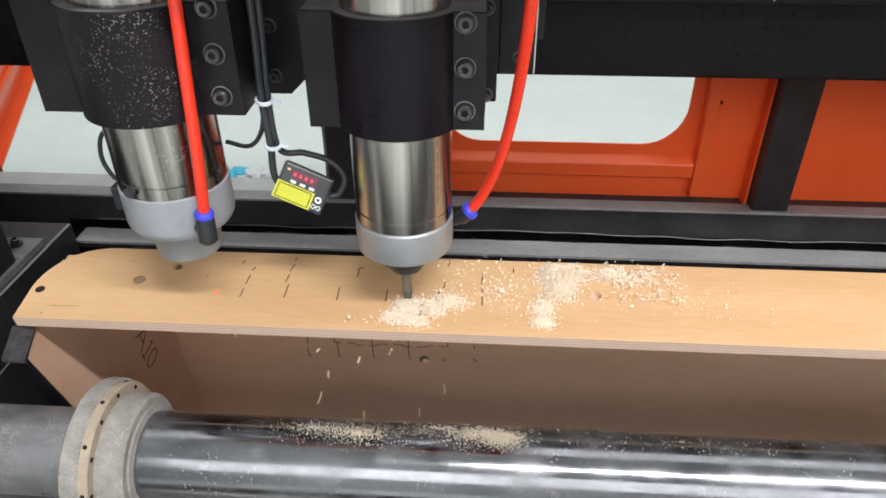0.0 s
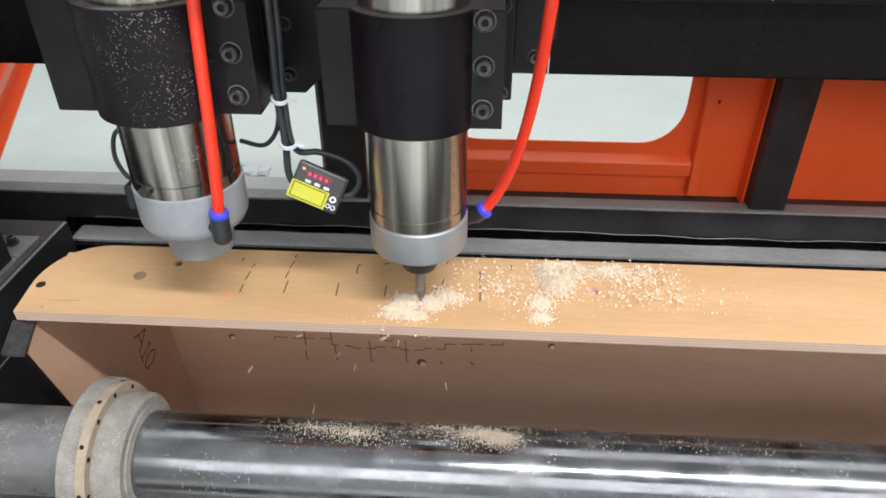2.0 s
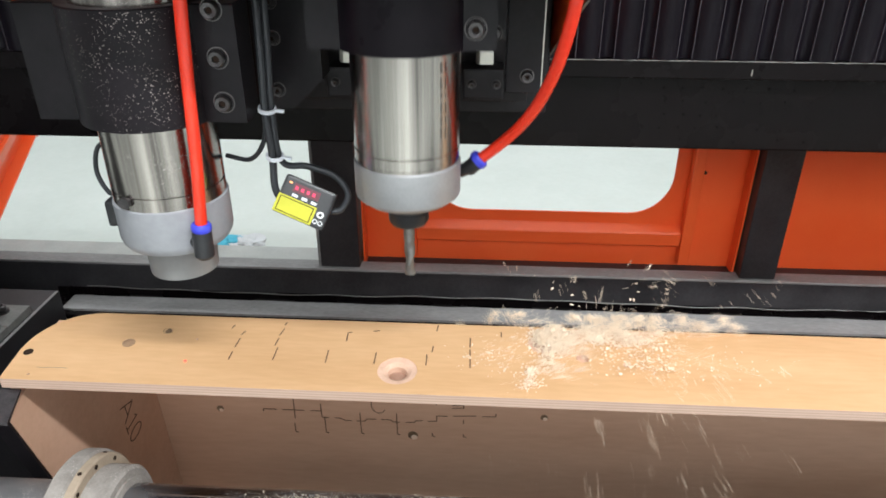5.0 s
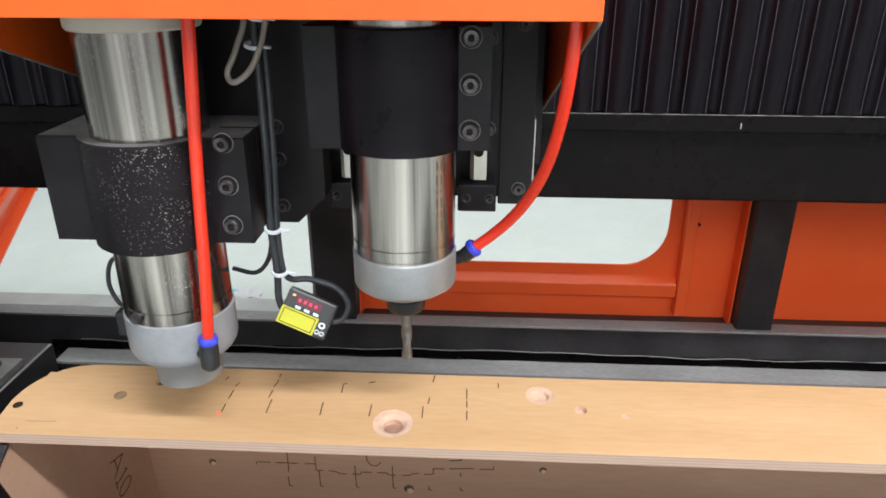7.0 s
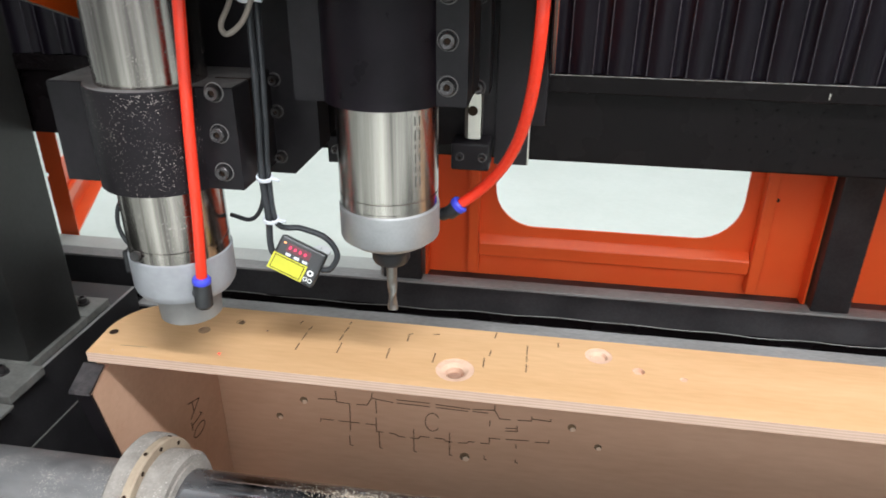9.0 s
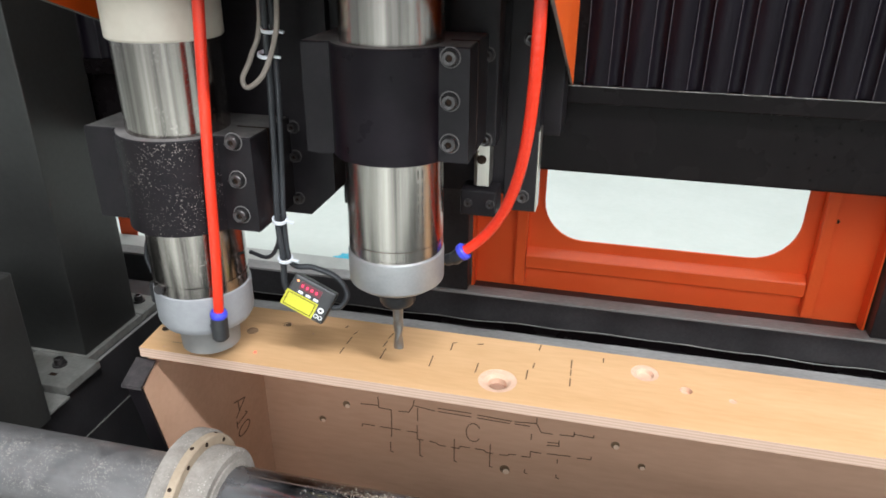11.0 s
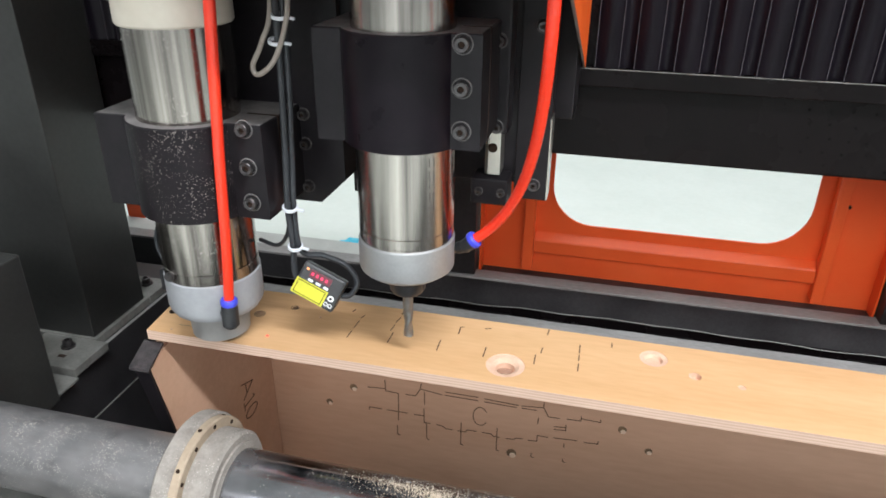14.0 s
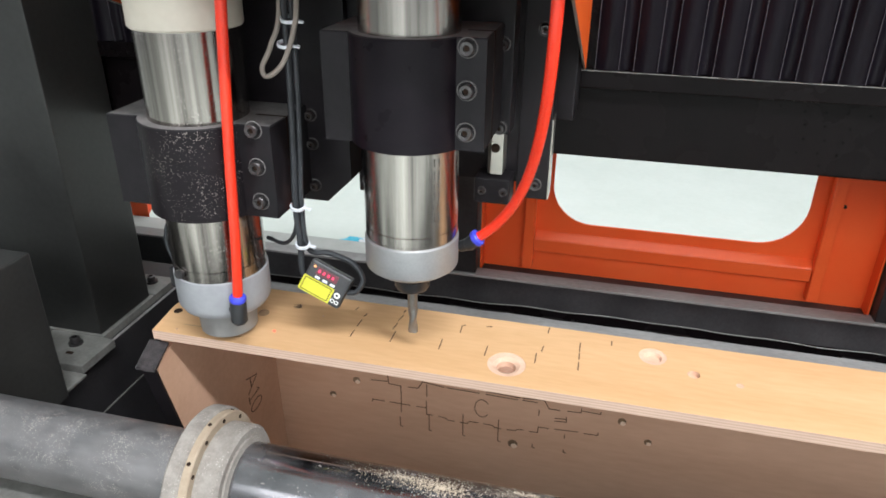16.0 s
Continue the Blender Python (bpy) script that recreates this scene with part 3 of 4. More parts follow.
def bore(x, y, profile, n=28):
    ob = finish("cutter", lathe(profile, n, where=(x, y, 0)), CUTWOOD)
    return ob


BIG = (0.0797, 0.0262)
bpy.context.view_layer.update()
cut(plate, [bore(*BIG, [(0, -0.02), (0.0105, -0.02), (0.0105, -0.0045), (0.0150, -0.0014), (0.0210, -0.0006), (0.0220, 0.004), (0, 0.004)]),
            bore(0.2350, 0.0780, [(0, -0.0050), (0.008, -0.0050), (0.0100, -0.0012), (0.0150, -0.0005), (0.0160, 0.004), (0, 0.004)]),
            bore(0.2769, 0.0557, [(0, -0.0060), (0.0062, -0.0060), (0.0068, 0.004), (0, 0.004)]),
            bore(-0.3269, 0.0348, [(0, -0.02), (0.0045, -0.02), (0.0045, 0.004), (0, 0.004)]),
            bore(-0.3073, 0.0000, [(0, -0.006), (0.0014, -0.006), (0.0014, 0.004), (0, 0.004)]),
            bore(-0.2244, 0.0562, [(0, -0.0030), (0.0065, -0.0030), (0.0068, 0.004), (0, 0.004)]),
            bore(-0.1870, 0.0786, [(0, -0.004), (0.0042, -0.004), (0.0042, 0.004), (0, 0.004)]),
            bore(-0.1500, 0.0660, [(0, -0.004), (0.0014, -0.004), (0.0014, 0.004), (0, 0.004)]),
            bore(0.3230, 0.0480, [(0, -0.0008), (0.0040, -0.0008), (0.0045, 0.004), (0, 0.004)])])
wood("drilled_socket", lathe([(0, -0.0088), (0.0052, -0.0088), (0.0052, 0.0002), (0, 0.0002)], 20, where=(-0.3269, 0.0348, 0)), HOLE)
plug = wood("knot_plug", lathe([(0, -0.004), (0.0066, -0.004), (0.0066, -0.0004), (0, -0.0002)], 20, where=(-0.2244, 0.0562, 0)), KNOT)
# Hole floor in a darker cut-wood colour that carries the shade of the recess.
wood("hole_floor", lathe([(0, -0.0122), (0.0103, -0.0122), (0.0103, -0.0112), (0, -0.0108)], 24, where=(*BIG, 0)), DEEP)
wood("plug_rim", lathe([(0.0060, -0.0002), (0.0070, -0.0002), (0.0069, 0.0002), (0.0060, 0.0002)], 22, where=(-0.2236, 0.0555, 0), closed=True), KNOT)
# Dark disc painted for the shade inside the small bored hole.
wood("plug_rim", lathe([(0, -0.0035), (0.0046, -0.0035), (0.0046, 0.0001), (0, -0.0006)], 20, where=(-0.1890, 0.0790, 0)), BORE_SHADE)
web_y = 0.235
wood("back_panel", block(-0.335, 2.0, web_y, web_y + 0.012, -0.52, -0.160), PLY_IN)
wood("slope_panel", prism([(0.100, -PT - 0.0003), (0.108, -PT - 0.0003), (web_y + 0.012, -0.1595), (web_y, -0.1595)], -0.335, 2.0, "x"), PLY_IN)
lean = lambda z, d=0.0: -0.0365 + d + 0.197 * (-0.030 - z)      # the end panel's front edge slopes back towards its foot
wood("end_panel", prism([(lean(-0.040, 0.004), -0.040), (-0.0200, -0.0300), (0.094, -PT - 0.0008), (0.0995, -PT - 0.0008), (web_y - 0.0005, -0.158), (web_y - 0.0005, -0.50), (lean(-0.5, 0.004), -0.50)], -0.338, -0.3210, "x"), PLY_IN)
wood("edge_bracket", prism([(lean(-0.037), -0.0370), (lean(-0.037, 0.0035), -0.0370), (lean(-0.5, 0.0035), -0.50), (lean(-0.5), -0.50)], -0.3400, -0.3215, "x"), BLACK, "black steel strip on the panel edge")
wood("bracket_side", prism([(lean(-0.037, 0.004), -0.0370), (0.050, -0.0370), (0.120, -0.50), (lean(-0.5, 0.004), -0.50)], -0.3440, -0.3385, "x"), BLACK)
wood("bracket_tape", prism([(-0.0385, -0.0370), (-0.0375, -0.0335), (-0.0040, -PT - 0.0055), (-0.0040, -PT - 0.0080), (-0.0355, -0.0370)], -0.3445, -0.3190, "x"), surface("clear_glossy_tape", (0.022, 0.019, 0.021), (0.06, 0.05, 0.052), 90, 0.10, bump=1.0), "glossy tape over the bracket top")


def stroke(points, width, z_of, bm):
    for (x0, y0), (x1, y1) in zip(points, points[1:]):
        d = Vector((x1 - x0, y1 - y0))
        n = Vector((-d.y, d.x)).normalized() * width / 2
        e = d.normalized() * width * 0.3
        quad = [(x0 - e.x + n.x, y0 - e.y + n.y), (x1 + e.x + n.x, y1 + e.y + n.y), (x1 + e.x - n.x, y1 + e.y - n.y), (x0 - e.x - n.x, y0 - e.y - n.y)]
        lo = [bm.verts.new(z_of(u, v, 0.0)) for u, v in quad]
        hi = [bm.verts.new(z_of(u, v, 1.0)) for u, v in quad]
        bm.faces.new(hi)
        for k in range(4):
            j = (k + 1) % 4
            bm.faces.new((lo[k], lo[j], hi[j], hi[k]))


def on_plate(u, v, h):
    return (u, v, 0.00005 + 0.00018 * h)


def on_web(u, v, h):
    return (u, web_y - 0.00005 - 0.0003 * h, v)


# burnt dashes across the plate: one part a row
for row in ([[(-0.1042, 0.0345), (-0.1038, 0.0470)], [(-0.1034, 0.0555), (-0.1022, 0.0695)], [(-0.1024, 0.0768), (-0.1000, 0.0828)], [(-0.1169, 0.0878), (-0.1152, 0.0931)]],
            [[(-0.0564, 0.0358), (-0.0559, 0.0560)], [(-0.0602, 0.0600), (-0.0589, 0.0720)], [(-0.0592, 0.0778), (-0.0567, 0.0895)], [(-0.0575, 0.0960), (-0.0568, 0.1010)]],
            [[(0.0012, 0.0348), (0.0008, 0.0544)]],
            [[(0.0178, 0.0720), (0.0172, 0.0860), (0.0210, 0.0880)]],
            [[(0.0534, 0.0356), (0.0536, 0.0534)], [(0.0460, 0.0905), (0.0520, 0.0920)]],
            [[(0.1092, 0.0360), (0.1090, 0.0530)], [(0.1142, 0.0583), (0.1150, 0.0680)], [(0.1172, 0.0950), (0.1182, 0.1060)]],
            [[(0.1562, 0.0345), (0.1560, 0.0480)], [(0.1558, 0.0540), (0.1556, 0.0640)], [(0.1554, 0.0680), (0.1553, 0.0840)], [(0.1900, 0.0880), (0.1900, 0.0960)]]):
    for line in row:
        bm = bmesh.new()
        stroke(line, 0.0013, on_plate, bm)
        wood("burnt_dash", bm, BURN)
bm = bmesh.new()
stroke([(-0.3036, 0.0107), (-0.2717, 0.0114)], 0.0006, on_plate, bm)
wood("pencil_line", bm, surface("pencil_grey", (0.25, 0.19, 0.13), (0.32, 0.25, 0.18), 80, 0.8))
# burnt outlines on the back panel: the upper and lower edges of one stepped drawing, its ticks and its letter
upper_left = [[(-0.160, -0.234), (-0.133, -0.232)], [(-0.132, -0.216), (-0.131, -0.236), (-0.111, -0.237), (-0.111, -0.256)],
              [(-0.099, -0.237), (-0.083, -0.236), (-0.076, -0.223), (-0.074, -0.212)], [(-0.074, -0.222), (-0.042, -0.226)], [(-0.069, -0.226), (-0.069, -0.250)]]
upper_mid = [[(-0.036, -0.220), (0.014, -0.220)], [(-0.036, -0.226), (0.014, -0.2265)], [(0.024, -0.221), (0.075, -0.223)], [(0.024, -0.2265), (0.072, -0.2275)]]
upper_right = [[(0.080, -0.223), (0.112, -0.220), (0.112, -0.211)], [(0.080, -0.2268), (0.102, -0.2268)], [(0.112, -0.220), (0.120, -0.235), (0.136, -0.235)],
               [(0.147, -0.234), (0.167, -0.233), (0.167, -0.225)], [(0.168, -0.229), (0.195, -0.230), (0.195, -0.226)]]
lower_left = [[(-0.160, -0.278), (-0.159, -0.273), (-0.139, -0.273)], [(-0.130, -0.273), (-0.097, -0.273)], [(-0.111, -0.258), (-0.112, -0.290)],
              [(-0.086, -0.273), (-0.070, -0.273)], [(-0.070, -0.259), (-0.070, -0.286), (-0.060, -0.286)], [(-0.050, -0.286), (-0.040, -0.287), (-0.035, -0.291), (-0.025, -0.291)],
              [(-0.016, -0.291), (-0.004, -0.291), (-0.001, -0.286), (0.013, -0.286)]]
lower_right = [[(0.022, -0.286), (0.036, -0.286), (0.039, -0.290), (0.049, -0.290)], [(0.059, -0.290), (0.072, -0.289), (0.074, -0.286), (0.084, -0.285)],
               [(0.093, -0.286), (0.106, -0.285), (0.106, -0.274), (0.122, -0.274)], [(0.131, -0.273), (0.165, -0.271)], [(0.175, -0.272), (0.195, -0.271), (0.195, -0.266)]]
for group in (upper_left, upper_mid, upper_right, lower_left, lower_right):
    for line in group:
        bm = bmesh.new()
        stroke(line, 0.0015, on_web, bm)
        wood("burnt_outline", bm, BURN)
for x, z0, z1 in ((-0.114, -0.301, -0.319), (-0.066, -0.287, -0.318), (-0.011, -0.274, -0.317), (0.045, -0.273, -0.316), (0.099, -0.311, -0.317), (0.147, -0.311, -0.316)):
    bm = bmesh.new()
    stroke([(x, z0), (x, z1), (x + 0.004, z1 - 0.0012)], 0.0015, on_web, bm)
    wood("burnt_tick", bm, BURN)
for line in ([(0.1056, -0.2406), (0.1054, -0.251)], [(0.130, -0.2515), (0.147, -0.250)], [(0.1465, -0.2454), (0.147, -0.2555), (0.130, -0.257)], [(0.1465, -0.281), (0.1467, -0.288)]):
    bm = bmesh.new()
    stroke(line, 0.0015, on_web, bm)
    wood("burnt_tick", bm, BURN)
bm = bmesh.new()
ring = [(0.0185 + 0.0112 * math.cos(radians(a)), -0.2555 + 0.0172 * math.sin(radians(a))) for a in range(35, 326, 18)]
stroke(ring, 0.0014, on_web, bm)
wood("burnt_letter", bm, BURN, "burnt letter C")
for x, z, r in ((-0.184, -0.239, 0.0066), (-0.2266, -0.2756, 0.0060), (0.0688, -0.3165, 0.0085), (0.2264, -0.2368, 0.0068), (0.267, -0.2684, 0.0060)):
    # Dark disc: the shade inside the hole, put into its colour.
    wood("bored_hole", lathe([(0, -0.0006), (r * 0.9, -0.0006), (r * 0.9, 0.0), (0, 0.0)], 20, axis="y", where=(x, web_y - 0.0002, z)), BORE_SHADE)
    wood("hole_lip", lathe([(0, -0.0014), (r * 0.50, -0.0014), (r * 0.58, -0.0010), (r * 0.58, -0.0003), (0, -0.0003)], 20, axis="y", where=(x + r * 0.24, web_y, z - r * 0.46)), PALE_CORE, "pale disc low in the hole")
MARK_Y, MARK_Z = 0.1580, -0.2350
# the burnt mark A10 on the end panel, read down along the panel
bm = bmesh.new()
for line in ([(-0.0155, -0.043), (0.0145, -0.031), (-0.0155, -0.015)], [(-0.0050, -0.039), (-0.0050, -0.0205)],
             [(0.0100, -0.008), (0.0150, -0.003), (-0.0160, -0.003)], [(-0.0160, -0.009), (-0.0160, 0.004)],
             [(0.0015 + 0.0170 * math.cos(radians(a)), 0.0165 + 0.0085 * math.sin(radians(a))) for a in range(0, 361, 24)]):
    stroke(line, 0.0017, lambda u, v, h: (-0.3209 + 0.0004 * h, MARK_Y + u, MARK_Z - v), bm)
wood("burnt_mark", bm, BURN, "burnt mark A10")

# ---------------------------------------------------------------- milling heads
def socket_bolt(x, y, z, parent, r=0.0068, name="bolt"):
    """A cap screw with a hexagon socket in a counterbore, facing the front."""
    bm = lathe([(0, -0.0034), (r * 0.42, -0.0030), (r * 0.45, -0.0062), (r * 0.88, -0.0066), (r, -0.0055), (r, 0.001), (0, 0.001)], 24, axis="y", where=(x, y, z))
    ob = part(name, bm, BOLT, parent, smooth=True)
    part("counterbore", lathe([(r * 1.20, -0.0004), (r * 1.32, -0.0004), (r * 1.36, 0.0), (r * 1.20, 0.0)], 24, axis="y", where=(x, y, z)), CLAMP_TOP, ob)
    part("socket_hex", lathe([(0, -0.0042), (r * 0.40, -0.0042), (r * 0.40, -0.0020), (0, -0.0020)], 6, axis="y", where=(x, y, z)), HOLE, ob)
    return ob


def clamp_block(parent, half, front, bulge, back, z0, z1, bolts, bolt_x, material):
    c = math.sqrt(bulge * bulge - front * front)
    a0 = math.atan2(-front, -c)
    a1 = math.atan2(-front, c)
    arc = [(bulge * math.cos(a0 + (a1 - a0) * k / 28), bulge * math.sin(a0 + (a1 - a0) * k / 28)) for k in range(29)]
    bm = prism([(-half, back), (-half, -front), *arc, (half, -front), (half, back)], z0, z1)
    bmesh.ops.recalc_face_normals(bm, faces=bm.faces)
    for f in bm.faces:
        f.normal_update()
        f.material_index = 1 if f.normal.z > 0.9 else 2 if abs(f.normal.z) < 0.1 and abs(f.calc_center_median().x) < c and f.normal.y < 0 else 0
    edges = [e for e in bm.edges if len(e.link_faces) == 2 and (e.link_faces[0].normal.z > 0.9) != (e.link_faces[1].normal.z > 0.9)]
    bmesh.ops.bevel(bm, geom=edges, offset=0.0012, segments=1, affect="EDGES")
    ob = part("clamp", bm, [BLACK, CLAMP_TOP, material], parent, "black split clamp block", smooth=True)
    for z in bolts:
        socket_bolt(bolt_x, -front, z, ob)
    part("split_line", block(c + 0.002, half + 0.0004, 0.010, 0.0125, z0 + 0.001, z1 + 0.0005), HOLE, ob)
    return ob


def tilted(origin, direction):
    """A pose whose z axis points along direction."""
    return Matrix.Translation(origin) @ Vector(direction).to_track_quat("Z", "Y").to_matrix().to_4x4()


# the cutting head
cut_head = tagged(empty("milling_spindle"), "steel milling spindle in a black clamp with a slim cutter", "spindle", "milling heads")
R = 0.0470
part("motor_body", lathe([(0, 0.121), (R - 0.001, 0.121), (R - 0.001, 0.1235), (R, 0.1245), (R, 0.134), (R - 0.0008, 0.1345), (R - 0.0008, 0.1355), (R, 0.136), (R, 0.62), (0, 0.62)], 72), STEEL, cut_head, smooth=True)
part("nose_ring", lathe([(0, 0.0825), (0.030, 0.0825), (0.0405, 0.0830), (R + 0.0006, 0.0885), (R + 0.0012, 0.0905), (R + 0.0012, 0.1205), (R, 0.1215), (0, 0.1215)], 72), ALU, cut_head, smooth=True)
part("collet_nut", lathe([(0, 0.0555), (0.0120, 0.0555), (0.0165, 0.0562), (0.0188, 0.0600), (0.0190, 0.0690), (0.0180, 0.0698), (0.0180, 0.0712), (0.0192, 0.0720), (0.0192, 0.0830), (0, 0.0830)], 40), FIT, cut_head, smooth=True)
flutes = bmesh.new()
rings = []
for k in range(21):
    z = 0.038 * k / 20
    ang = k * 0.22
    ring = []
    for j in range(16):
        t = 2 * math.pi * j / 16
        r = 0.0054 * (0.86 + 0.14 * math.cos(2 * t))
        ring.append(flutes.verts.new((r * math.cos(t + ang), r * math.sin(t + ang), z)))
    rings.append(ring)
for a, b in zip(rings, rings[1:]):
    for j in range(16):
        flutes.faces.new((a[j], a[(j + 1) % 16], b[(j + 1) % 16], b[j]))
flutes.faces.new(list(reversed(rings[0])))
lathe([(0, 0.037), (0.0054, 0.037), (0.0054, 0.057), (0, 0.057)], 20, bm=flutes)
part("cutter", flutes, CARBIDE, cut_head, smooth=True)
clamp_block(cut_head, 0.0765, 0.027, 0.0565, 0.064, 0.222, 0.323, (0.3144, 0.2772, 0.2394), 0.0595, BARREL)
ETCH = surface("etched_grey", (0.07, 0.062, 0.056), (0.12, 0.105, 0.095), 120, 0.6)
for k, (z, h) in enumerate(((0.150, 0.010), (0.163, 0.006), (0.172, 0.009), (0.185, 0.004), (0.192, 0.010), (0.206, 0.008))):
    bm = bmesh.new()
    for a0 in (41, 47):
        arc = [(R + 0.00015) * Vector((math.cos(radians(a)), math.sin(radians(a)), 0)) for a in (-a0, -a0 + 1.3)]
        vs = [bm.verts.new((*q.xy, z)) for q in arc] + [bm.verts.new((*q.xy, z + h)) for q in reversed(arc)]
        bm.faces.new(vs)
    part("etched_bar", bm, ETCH, cut_head)
part("mount_plate", block(-0.086, 0.087, 0.064, 0.096, 0.212, 0.60, 0.002), BLACK, cut_head)
for z in (0.219, 0.303):
    socket_bolt(0.0760, 0.064, z, cut_head, 0.0055)
# air fitting
dirn = Vector((0.74, 0.0, 0.68))
part("brass_stub", lathe([(0, 0), (0.0050, 0), (0.0050, 0.010), (0, 0.010)], 6, axis="x", where=(0.038, 0.0240, 0.0985)), BRASS, cut_head)
part("elbow", lathe([(0, 0), (0.0052, 0), (0.0063, 0.002), (0.0063, 0.020), (0.0052, 0.022), (0, 0.022)], 20), FIT, cut_head, smooth=True, at=tilted((0.0455, 0.0240, 0.0985), (0.90, -0.05, 0.45)))
part("socket_body", lathe([(0, 0), (0.0064, 0.0), (0.0074, 0.002), (0.0074, 0.014), (0, 0.014)], 20), FIT, cut_head, smooth=True, at=tilted((0.0535, 0.0230, 0.1010), dirn))
part("release_ring", lathe([(0.0048, 0), (0.0086, 0), (0.0092, 0.0015), (0.0092, 0.005), (0.0078, 0.0065), (0.0048, 0.0065)], 24, closed=True), BLUE, cut_head, smooth=True, at=tilted((0.0620, 0.0225, 0.1095), dirn))
HOSE_FROM = Vector((0.0635, 0.0225, 0.1110))

# the probing head beside it
probe = tagged(empty("dust_hood_spindle"), "dusty steel spindle with frosted hood, red hose and laser sensor", "spindle", "milling heads")
Q = 0.0500
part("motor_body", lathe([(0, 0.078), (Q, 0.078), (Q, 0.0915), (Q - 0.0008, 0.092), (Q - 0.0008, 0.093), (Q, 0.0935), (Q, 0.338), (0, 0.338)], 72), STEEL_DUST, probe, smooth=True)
part("motor_cap", lathe([(0, 0.338), (0.0525, 0.338), (0.054, 0.340), (0.054, 0.60), (0, 0.60)], 64), CREAM, probe, "cream motor cap", smooth=True)
part("hood", lathe([(0, 0.0330), (0.0425, 0.0330), (0.0475, 0.0350), (0.0505, 0.0400), (0.0515, 0.0440), (0.0515, 0.0785), (0.0500, 0.0795), (0, 0.0795)], 72), PLASTIC, probe, "frosted grey plastic hood", smooth=True)
CLOUDY = surface("cloudy_plastic", (0.36, 0.35, 0.345), (0.44, 0.43, 0.42), 30, 0.45, bump=0.05)
CLOUDY.node_tree.nodes["Principled BSDF"].inputs["Transmission Weight"].default_value = 0.45
part("hood_skirt", lathe([(0.0300, 0.0), (0.0318, 0.0008), (0.0335, 0.0335), (0.0310, 0.0335), (0.0292, 0.0008)], 56, closed=True), CLOUDY, probe, "cloudy white skirt under the hood", smooth=True)
part("inner_nozzle", lathe([(0, 0.003), (0.014, 0.003), (0.019, 0.010), (0.019, 0.0330), (0, 0.0330)], 32), FIT, probe, smooth=True)
clamp_block(probe, 0.0900, 0.026, 0.0610, 0.060, 0.155, 0.251, (0.2466, 0.2088, 0.1722), 0.0725, BLACK_DUST)
slide = part("slide_plate", prism([(-0.09, 0.142), (0.108, 0.142), (0.137, 0.170), (0.137, 0.70), (-0.09, 0.70)], 0.0605, 0.095, "y"), BLACK, probe)
for z in (0.160, 0.208, 0.240):
    socket_bolt(0.0940, 0.0605, z, slide, 0.0052)
for x in (0.2212 - 0.0675, 0.2212 + 0.0675):
    rail = part("guide_rail", prism([(x - 0.0085, 0.130), (x - 0.0085, 0.108), (x - 0.0045, 0.105), (x + 0.0085, 0.105), (x + 0.0085, 0.130)], 0.176, 0.56), RAIL, probe, "ground steel guide rail")
    for z in (0.206, 0.266, 0.326):
        part("rail_hole", lathe([(0, -0.0005), (0.0052, -0.0005), (0.0052, 0.001), (0, 0.001)], 20, axis="y", where=(x, 0.1050, z)), HOLE, rail)
    stop = part("rail_stop", block(x - 0.021, x + 0.019, 0.096, 0.130, 0.144, 0.1735, 0.002), BLACK, probe)
    socket_bolt(x - 0.012, 0.096, 0.159, stop, 0.0035)
    socket_bolt(x + 0.012, 0.096, 0.159, stop, 0.0035)
part("common_slide", block(0.12, 0.315, 0.130, 0.155, 0.160, 0.75, 0.001), BLACK, probe)
part("side_plate", block(0.3105, 0.3462, 0.1265, 0.155, 0.1425, 0.78, 0.001), BLACK, probe)
part("plate_edge", block(0.3463, 0.3475, 0.128, 0.155, 0.1425, 0.235), RAIL, probe, "bare milled edge")
for z in (0.160, 0.330, 0.50):
    socket_bolt(0.3320, 0.1265, z, probe, 0.0055)
part("side_tab", block(-0.0615, -0.049, -0.012, 0.004, 0.046, 0.072, 0.003), FIT, probe)
part("side_screw", lathe([(0, 0), (0.005, 0), (0.005, 0.004), (0, 0.004)], 12, axis="y", where=(-0.020, -0.0515, 0.088)), BOLT, probe)
part("elbow", lathe([(0, 0), (0.0065, 0), (0.0088, 0.003), (0.0088, 0.024), (0.0078, 0.027), (0, 0.027)], 20), FIT, probe, smooth=True, at=tilted((0.0415, -0.0450, 0.0340), (0.0, 0.05, 1.0)))
part("elbow_stub", lathe([(0, 0), (0.0070, 0), (0.0070, 0.020), (0, 0.020)], 16), FIT, probe, smooth=True, at=tilted((0.028, -0.033, 0.047), (0.72, -0.62, 0.0)))
part("release_ring", lathe([(0.0048, 0), (0.0084, 0), (0.0090, 0.0015), (0.0090, 0.005), (0.0076, 0.007), (0.0048, 0.007)], 24, closed=True), BLUE, probe, smooth=True, at=tilted((0.0418, -0.0438, 0.0610), (0.07, 0.0, 1.0)))
part("air_hose", tube(smooth_path([(0.0420, -0.0438, 0.063), (0.0480, -0.0440, 0.13), (0.0540, -0.0445, 0.22), (0.0620, -0.0450, 0.32), (0.0710, -0.0450, 0.44), (0.080, -0.0450, 0.60)], 6), 0.0053, 20), RED_TUBE, probe, "red plastic air hose", smooth=True)
